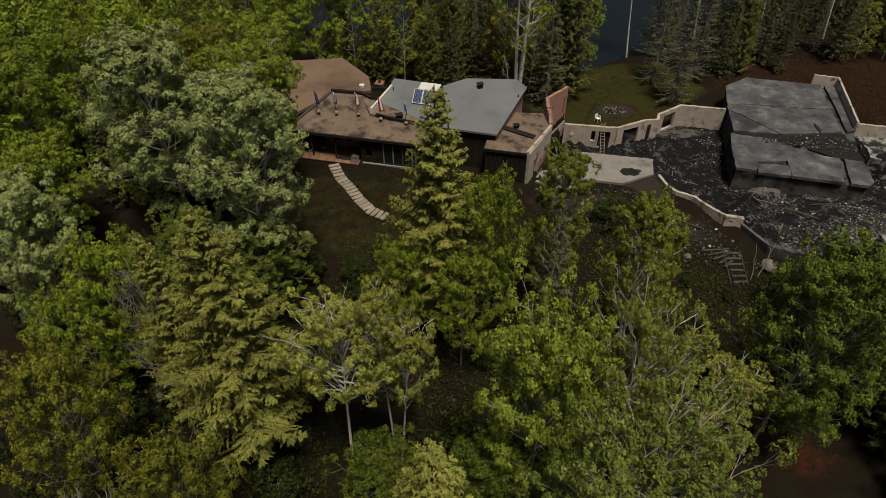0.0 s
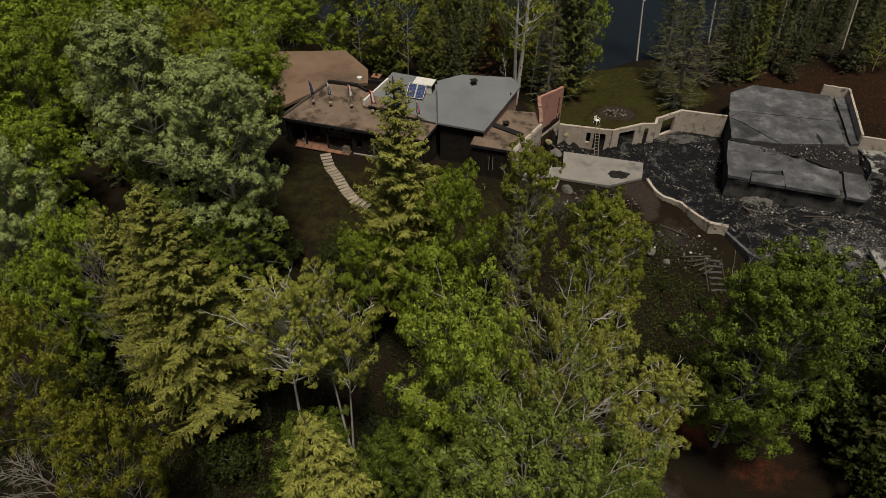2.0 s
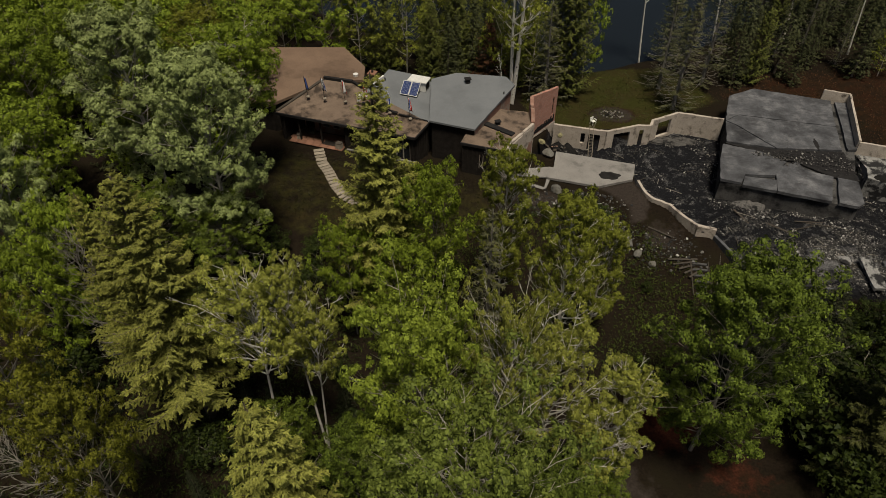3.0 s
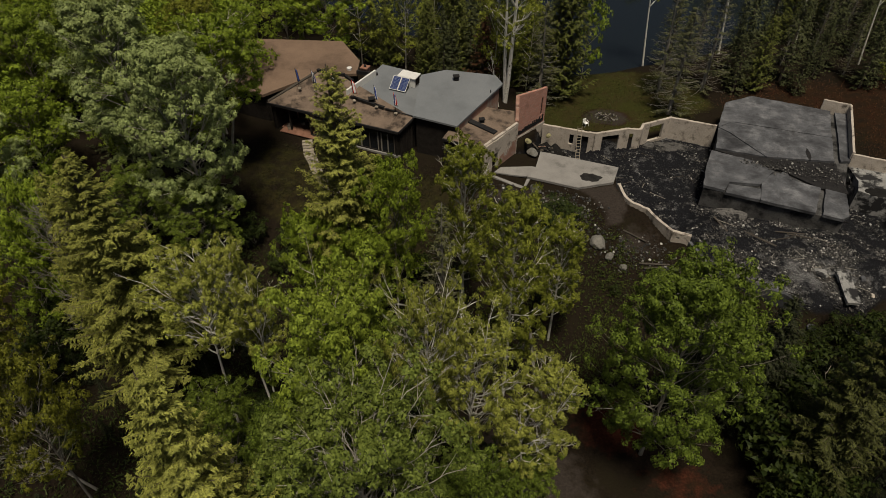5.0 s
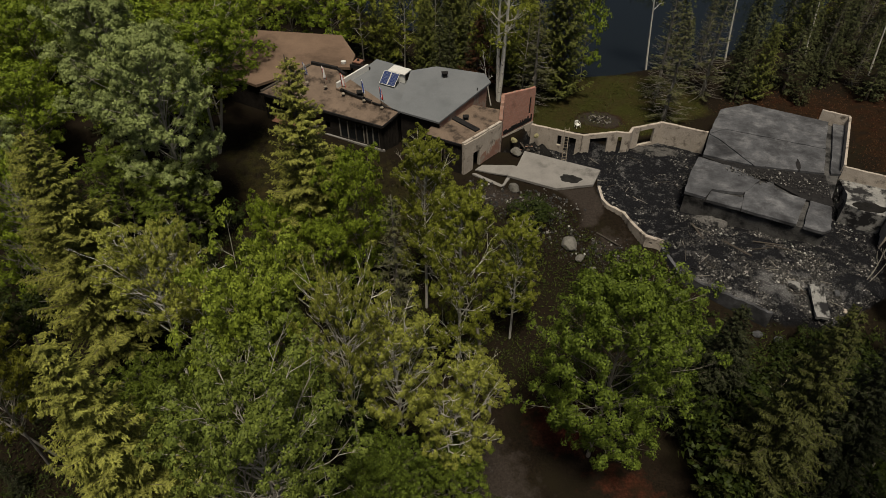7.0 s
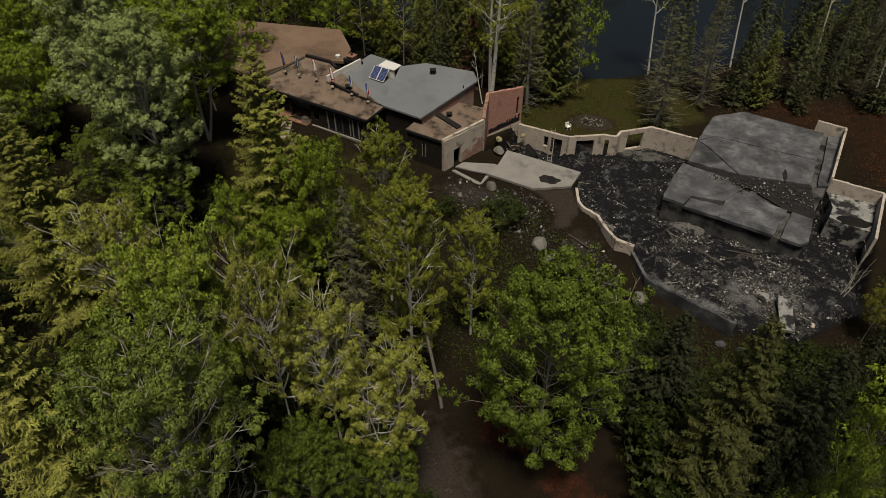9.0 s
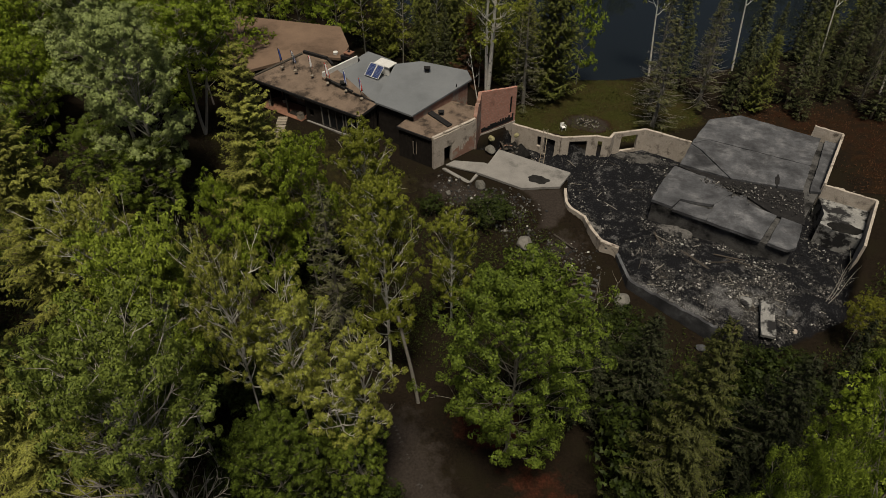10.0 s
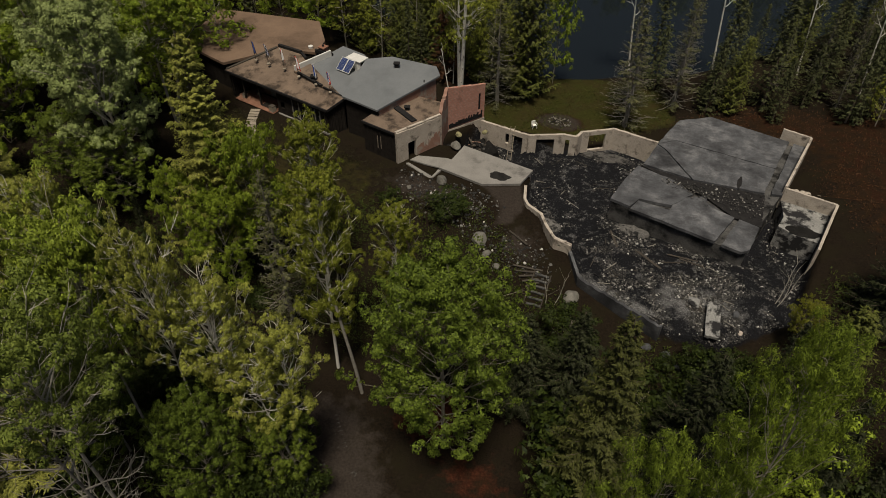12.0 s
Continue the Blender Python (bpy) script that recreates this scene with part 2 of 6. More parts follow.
def ground_material():
    """Forest floor, with grass, red soil, ash and bare dirt where the cover layers say so."""
    m, nt, p, _ = nodes_of("forest floor")
    c = coords(nt)
    fine, broad = noise_node(nt, c, 5.0, 8, 0.7), noise_node(nt, c, 0.35, 6, 0.6)
    # Litter is near black: the shade under the canopy is put into its colour.
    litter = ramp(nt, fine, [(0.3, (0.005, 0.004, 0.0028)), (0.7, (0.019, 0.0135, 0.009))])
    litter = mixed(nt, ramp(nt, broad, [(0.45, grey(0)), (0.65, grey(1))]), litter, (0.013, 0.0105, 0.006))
    cover = nt.nodes.new("ShaderNodeVertexColor")
    cover.layer_name = "cover"
    extra = nt.nodes.new("ShaderNodeVertexColor")
    extra.layer_name = "bare"
    split = nt.nodes.new("ShaderNodeSeparateColor")
    link(nt, cover.outputs["Color"], split.inputs[0])
    split2 = nt.nodes.new("ShaderNodeSeparateColor")
    link(nt, extra.outputs["Color"], split2.inputs[0])
    grass = ramp(nt, fine, [(0.25, (0.012, 0.014, 0.003)), (0.55, (0.030, 0.031, 0.008)), (0.8, (0.056, 0.045, 0.019))])
    grass = mixed(nt, ramp(nt, broad, [(0.4, grey(0)), (0.7, grey(0.7))]), grass, (0.034, 0.021, 0.011))
    red = ramp(nt, fine, [(0.25, (0.008, 0.0045, 0.003)), (0.5, (0.021, 0.0095, 0.0055)), (0.75, (0.045, 0.019, 0.010))])
    grit = noise_node(nt, c, 9.0, 8, 0.8)
    ash = ramp(nt, grit, [(0.35, (0.003, 0.003, 0.0036)), (0.58, (0.012, 0.0123, 0.0145)), (0.72, (0.070, 0.072, 0.080))])
    pale = ramp(nt, grit, [(0.35, (0.018, 0.018, 0.0185)), (0.5, (0.078, 0.078, 0.080)), (0.62, (0.23, 0.228, 0.226))])
    ash = mixed(nt, ramp(nt, noise_node(nt, c, 0.8, 9, 0.8), [(0.54, grey(0)), (0.60, grey(0.7))]), ash, pale)
    dirt = ramp(nt, fine, [(0.25, (0.016, 0.013, 0.011)), (0.75, (0.048, 0.039, 0.033))])
    scarlet = ramp(nt, fine, [(0.25, (0.016, 0.006, 0.004)), (0.5, (0.045, 0.014, 0.008)), (0.75, (0.090, 0.030, 0.017))])
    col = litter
    for sock, layer in ((split.outputs[0], grass), (split.outputs[1], red), (split2.outputs[0], dirt), (split2.outputs[2], scarlet), (split.outputs[2], ash), (split2.outputs[1], pale)):
        broken = nt.nodes.new("ShaderNodeMath")
        broken.operation = "MULTIPLY_ADD"
        link(nt, noise_node(nt, c, 0.9, 6), broken.inputs[0])
        broken.inputs[1].default_value = 0.8
        link(nt, sock, broken.inputs[2])
        col = mixed(nt, ramp(nt, broken.outputs[0], [(0.72, grey(0)), (0.98, grey(1))]), col, layer)
    link(nt, col, p.inputs["Base Color"])
    p.inputs["Roughness"].default_value = 0.95
    p.inputs["Specular IOR Level"].default_value = 0.05
    bumped(nt, p, fine, 0.9, 0.12)
    return m


GROUND = ground_material()


# ---- mesh helpers ----
def mesh_of(name, verts, faces, materials, index=None, smooth=False):
    me = bpy.data.meshes.new(name)
    me.from_pydata([tuple(v) for v in verts], [], [tuple(f) for f in faces])
    for m in materials if isinstance(materials, (list, tuple)) else [materials]:
        me.materials.append(m)
    if index is not None:
        me.polygons.foreach_set("material_index", index)
    if smooth:
        me.polygons.foreach_set("use_smooth", [True] * len(me.polygons))
    me.update()
    return me


def part(name, bm, material, parent, label=""):
    """One bmesh as one mesh object under a thing or a part."""
    me = bpy.data.meshes.new(name)
    bmesh.ops.recalc_face_normals(bm, faces=bm.faces)
    bm.to_mesh(me)
    bm.free()
    me.materials.append(material)
    ob = new(name, me)
    ob.parent = parent
    return tagged(ob, label)


def thing(name, x=0.0, y=0.0, z=0.0, rz=0.0):
    ob = new(name)
    ob.matrix_basis = pose(x, y, z, 0, 0, rz)
    return ob


def prism(bm, corners, thick):
    """A slab under a polygon of (x, y, z) corners; thick is one depth, or the level of its underside as ("to", z)."""
    low = (lambda c: thick[1]) if isinstance(thick, tuple) else (lambda c: c[2] - thick)
    top = [bm.verts.new(c) for c in corners]
    bot = [bm.verts.new((c[0], c[1], low(c))) for c in corners]
    faces = [bm.faces.new(top), bm.faces.new(bot[::-1])]
    n = len(corners)
    for i in range(n):
        bm.faces.new((top[i], bot[i], bot[(i + 1) % n], top[(i + 1) % n]))
    bmesh.ops.triangulate(bm, faces=faces)


def box(bm, x0, x1, y0, y1, z0, z1, m=None):
    made = bmesh.ops.create_cube(bm, size=1, matrix=(m or Matrix()) @ Matrix.LocRotScale(((x0 + x1) / 2, (y0 + y1) / 2, (z0 + z1) / 2), None, (x1 - x0, y1 - y0, z1 - z0)))
    return made["verts"]


def bevel(bm, width, segments=1):
    bmesh.ops.bevel(bm, geom=list(bm.edges), offset=width, segments=segments, affect="EDGES", profile=0.5)


def rod(bm, a, b, r0, r1=None, sides=7):
    a, b = Vector(a), Vector(b)
    q = (b - a).to_track_quat("Z", "Y").to_matrix().to_4x4()
    bmesh.ops.create_cone(bm, cap_ends=True, segments=sides, radius1=r0, radius2=r0 if r1 is None else r1, depth=(b - a).length, matrix=Matrix.Translation((a + b) / 2) @ q)


def along(a, b):
    """The pose that lays x along a to b (level), with z up, at a; and the length."""
    a, b = Vector(a).to_3d(), Vector(b).to_3d()
    return Matrix.Translation((a.x, a.y, 0)) @ Matrix.Rotation(math.atan2(b.y - a.y, b.x - a.x), 4, "Z"), (b - a).xy.length


def wall_bm(a, b, z0, tops, thick, holes=(), ragged=0.0, seed=0, step=0.35):
    """A wall from a to b with a polyline of tops (share of the length, z), openings (s0, s1, z0, z1) through it, and a worn top edge."""
    m, length = along(a, b)
    rng = random.Random(seed)
    cuts = sorted({0.0, length, *[s for h in holes for s in h[:2]], *[t * length for t, _ in tops], *([i * step for i in range(1, int(length / step))] if ragged else [])})
    cuts = [c for i, c in enumerate(cuts) if i == 0 or c - cuts[i - 1] > 0.02]

    def top(s):
        for (t0, v0), (t1, v1) in zip(tops, tops[1:]):
            if t0 * length <= s <= t1 * length + 1e-6:
                return v0 + (v1 - v0) * (s - t0 * length) / max(1e-6, (t1 - t0) * length)
        return tops[-1][1]

    high = {c: top(c) - (rng.random() * ragged if 0 < c < length else 0) for c in cuts}
    bm = bmesh.new()

    def block(s0, s1, b0, b1, t0, t1):
        v = [bm.verts.new(m @ Vector(p)) for p in ((s0, -thick / 2, b0), (s1, -thick / 2, b1), (s1, thick / 2, b1), (s0, thick / 2, b0), (s0, -thick / 2, t0), (s1, -thick / 2, t1), (s1, thick / 2, t1), (s0, thick / 2, t0))]
        for f in ((0, 3, 2, 1), (4, 5, 6, 7), (0, 1, 5, 4), (1, 2, 6, 5), (2, 3, 7, 6), (3, 0, 4, 7)):
            bm.faces.new([v[i] for i in f])

    for s0, s1 in zip(cuts, cuts[1:]):
        mid, low = (s0 + s1) / 2, z0
        for h0, h1, hz0, hz1 in sorted((h for h in holes if h[0] <= mid <= h[1]), key=lambda h: h[2]):
            if hz0 > low + 0.02:
                block(s0, s1, low, low, hz0, hz0)
            low = hz1
        if min(high[s0], high[s1]) > low:
            block(s0, s1, low, low, high[s0], high[s1])
    bmesh.ops.remove_doubles(bm, verts=bm.verts, dist=0.004)
    bm.verts.index_update()
    inner = {}
    for f in bm.faces:
        inner.setdefault(tuple(sorted(v.index for v in f.verts)), []).append(f)
    bmesh.ops.delete(bm, geom=[f for fs in inner.values() if len(fs) > 1 for f in fs], context="FACES_ONLY")
    return bm


def structure(name, bm, material, label, category):
    ob = part(name, bm, material, None)
    return tagged(ob, label, category, kind="structure")


def smooth(a, b, x):
    t = np.clip((x - a) / (b - a), 0, 1)
    return t * t * (3 - 2 * t)


def inside(poly, x, y, soft):
    """1 inside a polygon, 0 outside, with a soft rim (signed distance)."""
    x, y = np.asarray(x, float), np.asarray(y, float)
    d, odd = np.full(x.shape, 1e9), np.zeros(x.shape, bool)
    for (ax, ay), (bx, by) in zip(poly, poly[1:] + poly[:1]):
        ex, ey = bx - ax, by - ay
        t = np.clip(((x - ax) * ex + (y - ay) * ey) / (ex * ex + ey * ey), 0, 1)
        d = np.minimum(d, np.hypot(x - ax - t * ex, y - ay - t * ey))
        hit = ((ay > y) != (by > y)) & (x < (bx - ax) * (y - ay) / (by - ay + 1e-12) + ax)
        odd ^= hit
    return smooth(-soft, soft, np.where(odd, d, -d))


def waves(x, y, k, seed):
    """A few crossed sine waves: gentle unevenness."""
    r = np.random.RandomState(seed)
    total = 0
    for i in range(5):
        a, ph, f = r.rand() * 6.28, r.rand() * 6.28, k * (0.6 + r.rand() * 1.4)
        total = total + np.sin((x * np.cos(a) + y * np.sin(a)) * f + ph)
    return total / 5


# ---- plan ----
RUIN_WALL = [(15.0, 70.6), (21.3, 69.7), (25.2, 71.4), (26.8, 71.6), (27.1, 72.7), (30.6, 75.1), (36.0, 74.1)]
BASIN = [(12.2, 64.2), (14.9, 71.2), *RUIN_WALL[1:], (37.4, 79.7), (41.2, 81.8), (50.3, 80.0), (52.2, 79.6), (50.0, 69.2), (55.0, 68.2), (53.4, 60.2), (52.0, 52.0), (46.5, 46.8), (41.5, 46.5), (32.8, 49.3), (31.0, 52.4), (29.2, 52.7), (28.0, 54.2), (27.0, 56.0), (25.1, 57.0), (23.9, 60.0), (23.9, 62.7), (15.1, 64.4)]
MOUND = [(33.5, 60.0), (48.0, 58.0), (52.5, 53.0), (46.5, 46.5), (41.5, 46.0), (32.8, 49.0), (31.0, 52.4)]
SLAB_PLAN = [(33.0, 60.9), (35.0, 68.5), (37.5, 79.8), (41.2, 81.8), (52.3, 79.7), (50.0, 68.9), (48.2, 62.5), (47.3, 58.2)]
LAKE_SHORE = [(-70, 128), (-34, 116), (-13, 102), (2, 99), (13, 94), (18, 91.8), (24, 94.6), (29, 97.5), (36, 100), (47, 112), (70, 138), (110, 170), (140, 260), (-140, 260)]
LAWN = [(-17, 62), (-1, 60), (9, 57), (10, 52), (6, 46), (-4, 46), (-12, 47), (-20, 55)]
YARD = [(13, 73), (22, 72), (31, 78), (37, 84), (34, 91), (24, 92), (16, 88), (11, 80)]
RED_YARD = [(36, 84), (53, 83), (55, 71), (58, 63), (70, 66), (76, 84), (62, 95), (44, 93)]
ROAD = [(15, 5), (29, 5), (24, 24), (20.5, 28.5), (17.0, 31.0), (14, 30), (13.5, 25)]
RAMP = [(19.6, 58.2), (23.6, 60.0), (24.9, 57.0), (24.4, 54.0), (22.8, 53.2), (22.3, 56.0)]


def ground_z(x, y):
    x, y = np.asarray(x, float), np.asarray(y, float)
    z = 0.1 - 5.6 * smooth(57.5, 31, y - 0.10 * (x - 15)) + 0.18 * waves(x, y, 0.35, 3)
    z = z - 2.7 * smooth(6, 15, x) * smooth(70.0, 74.0, y)
    z = z - 2.7 * (1 - smooth(6, 15, x)) * smooth(76, 90, y)
    z = z + 1.2 * smooth(50, 62, x) * smooth(60, 75, y)
    z = z - 3.4 * inside(LAKE_SHORE, x, y, 4.0)
    low = inside(BASIN, x, y, 0.25)
    floor = -2.75 + 1.75 * inside(MOUND, x, y, 3.0) + 0.25 * waves(x, y, 0.9, 8)
    return np.where(low > 0, z * (1 - low) + floor * low, z)


def gz(x, y):
    return float(ground_z(np.array([x]), np.array([y]))[0])


# ---- ground and lake ----
def build_ground():
    def axis(lo, hi, step):
        core = np.arange(lo, hi + step / 2, step)
        out = np.cumsum(np.geomspace(step * 1.6, 420, 26))
        return np.concatenate([(lo - out)[::-1], core, hi + out])

    def finer(a, lo, hi, step):
        return np.concatenate([a[a < lo], np.arange(lo, hi, step), a[a >= hi]])

    xs, ys = finer(axis(-46, 76, 0.7), 10, 57, 0.28), finer(finer(axis(4, 104, 0.7), 45, 83, 0.28), 20, 32, 0.3)
    X, Y = np.meshgrid(xs, ys)
    Z = ground_z(X, Y) + 0.05 * waves(X, Y, 2.6, 5)
    nx, ny = len(xs), len(ys)
    idx = np.arange(nx * ny).reshape(ny, nx)
    quads = np.stack([idx[:-1, :-1], idx[:-1, 1:], idx[1:, 1:], idx[1:, :-1]], -1).reshape(-1, 4)
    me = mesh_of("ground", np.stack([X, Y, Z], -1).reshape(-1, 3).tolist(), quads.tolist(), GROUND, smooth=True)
    fx, fy = X.ravel(), Y.ravel()
    grass = np.maximum.reduce([0.40 * inside(RED_YARD, fx, fy, 4.0), inside(LAWN, fx, fy, 2.5) * 0.42, inside(YARD, fx, fy, 3.0)])
    red = np.maximum.reduce([0.50 * inside(RED_YARD, fx, fy, 4.0), np.exp(-(((fx - 23.1) / 3.4) ** 2 + ((fy - 78.6) / 2.2) ** 2) ** 2)])
    ash = inside(BASIN, fx, fy, 0.6)
    crimson = np.maximum(0.74 * np.exp(-(((fx - 24.2) / 3.8) ** 2 + ((fy - 33.0) / 3.4) ** 2)), 0.46 * np.exp(-(((fx - 29.5) / 5.0) ** 2 + ((fy - 28.6) / 3.2) ** 2)))
    bare = np.maximum.reduce([0.95 * inside(ROAD, fx, fy, 5.0), 0.85 * inside(RAMP, fx, fy, 1.3), 0.75 * np.exp(-(((fx - 23.1) / 3.4) ** 2 + ((fy - 78.6) / 2.2) ** 2) ** 2), 0.6 * np.exp(-(((fx - 14) / 7) ** 2 + ((fy - 55.5) / 2.5) ** 2)), 0.55 * np.exp(-(((fx - 26) / 3) ** 2 + ((fy - 52) / 3) ** 2))])
    edge = np.abs((fx - 32.7) * 0.318 + (fy - 49.2) * 0.948 - 0.9)
    dust = np.maximum.reduce([0.62 * np.exp(-((edge / 0.8) ** 2)) * smooth(30.5, 33, fx) * smooth(44, 40, fx), 0.62 * np.exp(-(((fx - 43.5) / 6) ** 2 + ((fy - 50.5) / 3.2) ** 2)), 0.7 * np.exp(-(((fx - 27.3) / 1.6) ** 2 + ((fy - 57.6) / 1.3) ** 2)), 0.6 * np.exp(-(((fx - 30.5) / 3.4) ** 2 + ((fy - 73.0) / 1.1) ** 2))]) * ash
    across = (fx - 15.5) * 0.73 + (fy - 29.5) * 0.683 + 0.25 * waves(fx, fy, 0.5, 31)
    ruts = sum(np.exp(-(((across - o) / 0.16) ** 2)) for o in (-1.2, 0.4, 1.0, 2.6)) * inside(ROAD, fx, fy, 1.5)
    dust = np.maximum(dust, 0.42 * ruts)
    for name, cols in (("cover", (grass, red, ash)), ("bare", (bare, dust, crimson))):
        layer = me.color_attributes.new(name, "FLOAT_COLOR", "POINT")
        layer.data.foreach_set("color", np.stack([*cols, np.ones_like(bare)], -1).ravel())
    tagged(new("ground", me), "dark forest floor with grass, red soil and ash", "ground", kind="structure")
    bm = bmesh.new()
    prism(bm, [(x, y, -4.35) for x, y in [(-400, 90), (400, 90), (400, 700), (-400, 700)]], 0.05)
    structure("water", bm, WATER, "still dark blue-grey lake behind the trees", "lake")


build_ground()


# ---- trees ----
class Soup:
    """Gathers tubes and leaves for one mesh."""

    def __init__(self, corners=4):
        self.v, self.f, self.n, self.k = [], [], 0, corners

    def tube(self, pts, radii, sides=6):
        pts = np.asarray(pts, float)
        d = np.gradient(pts, axis=0)
        d /= np.linalg.norm(d, axis=1)[:, None] + 1e-9
        side = np.cross(d, (0.31, 0.95, 0.05))
        side /= np.linalg.norm(side, axis=1)[:, None] + 1e-9
        up = np.cross(d, side)
        a = np.arange(sides) * 2 * np.pi / sides
        ring = pts[:, None] + np.asarray(radii)[:, None, None] * (np.cos(a)[None, :, None] * side[:, None] + np.sin(a)[None, :, None] * up[:, None])
        self.v.append(ring.reshape(-1, 3))
        i = self.n + np.arange(len(pts) * sides).reshape(len(pts), sides)
        j = np.roll(i, -1, 1)
        self.f.append(np.stack([i[:-1], j[:-1], j[1:], i[1:]], -1).reshape(-1, 4))
        self.n += len(pts) * sides

    def leaves(self, centre, normal, axis, length, width, fold=0.25):
        """Pointed leaves, one facet each."""
        normal = normal / (np.linalg.norm(normal, axis=1)[:, None] + 1e-9)
        side = np.cross(normal, axis)
        side /= np.linalg.norm(side, axis=1)[:, None] + 1e-9
        fwd = np.cross(side, normal)
        L, W = np.asarray(length)[:, None], np.asarray(width)[:, None]
        q = np.stack([centre - fwd * L * 0.5 - side * W * 0.5, centre - fwd * L * 0.4 + side * W * 0.5 + normal * W * fold, centre + fwd * L * 0.6], 1)
        self.v.append(q.reshape(-1, 3))
        self.f.append(self.n + np.arange(len(centre) * 3).reshape(-1, 3))
        self.n += len(centre) * 3

    def mesh(self, name, material, smooth_shade=False):
        if not self.v:
            return None
        v, f = np.concatenate(self.v), np.concatenate(self.f)
        me = bpy.data.meshes.new(name)
        me.vertices.add(len(v))
        me.vertices.foreach_set("co", v.ravel())
        me.loops.add(len(f) * self.k)
        me.loops.foreach_set("vertex_index", f.ravel().astype(np.int32))
        me.polygons.add(len(f))
        me.polygons.foreach_set("loop_start", np.arange(len(f), dtype=np.int32) * self.k)
        me.materials.append(material)
        if smooth_shade:
            me.polygons.foreach_set("use_smooth", np.ones(len(f), bool))
        me.update(calc_edges=True)
        me.validate()
        return me


def finished(wood, crown, bark, leaf_mat):
    """The two meshes of a tree, its true height and the radius of its crown."""
    v = np.concatenate(crown.v if crown.n > 2000 else crown.v + wood.v)
    reach = np.percentile(np.hypot(v[:, 0], v[:, 1]), 96)
    return wood.mesh("trunk", bark, True), crown.mesh("crown", leaf_mat), float(np.percentile(v[:, 2], 99.8)), float(reach)


def rosettes(crown, r, centres, axes, radius, per, leaf, aspect, flat=0.75):
    """Domes of leaves round the twig ends, each facing out along its twig."""
    c, p = np.asarray(centres), np.asarray(axes)
    p = p / np.linalg.norm(p, axis=1)[:, None]
    size = radius * (0.6 + 0.7 * r.rand(len(c)))
    count = np.maximum(4, (per * (size / radius) ** 1.6 * (0.75 + 0.5 * r.rand(len(c)))).astype(int))
    who = np.repeat(np.arange(len(c)), count)
    m = len(who)
    d = r.randn(m, 3)
    d /= np.linalg.norm(d, axis=1)[:, None]
    back = (d * p[who]).sum(1)
    d -= p[who] * np.where(back < -0.15, 2 * back, 0)[:, None]
    at = c[who] + d * (size[who] * (0.25 + 0.85 * r.rand(m) ** 0.5))[:, None] * np.array([1, 1, flat])
    nrm = d + 0.35 * p[who] + np.array([0, 0, 0.15]) + 0.35 * r.randn(m, 3)
    lf = leaf * (0.65 + 0.7 * r.rand(m))
    crown.leaves(at, nrm, d + 0.6 * r.randn(m, 3), lf, lf * aspect)


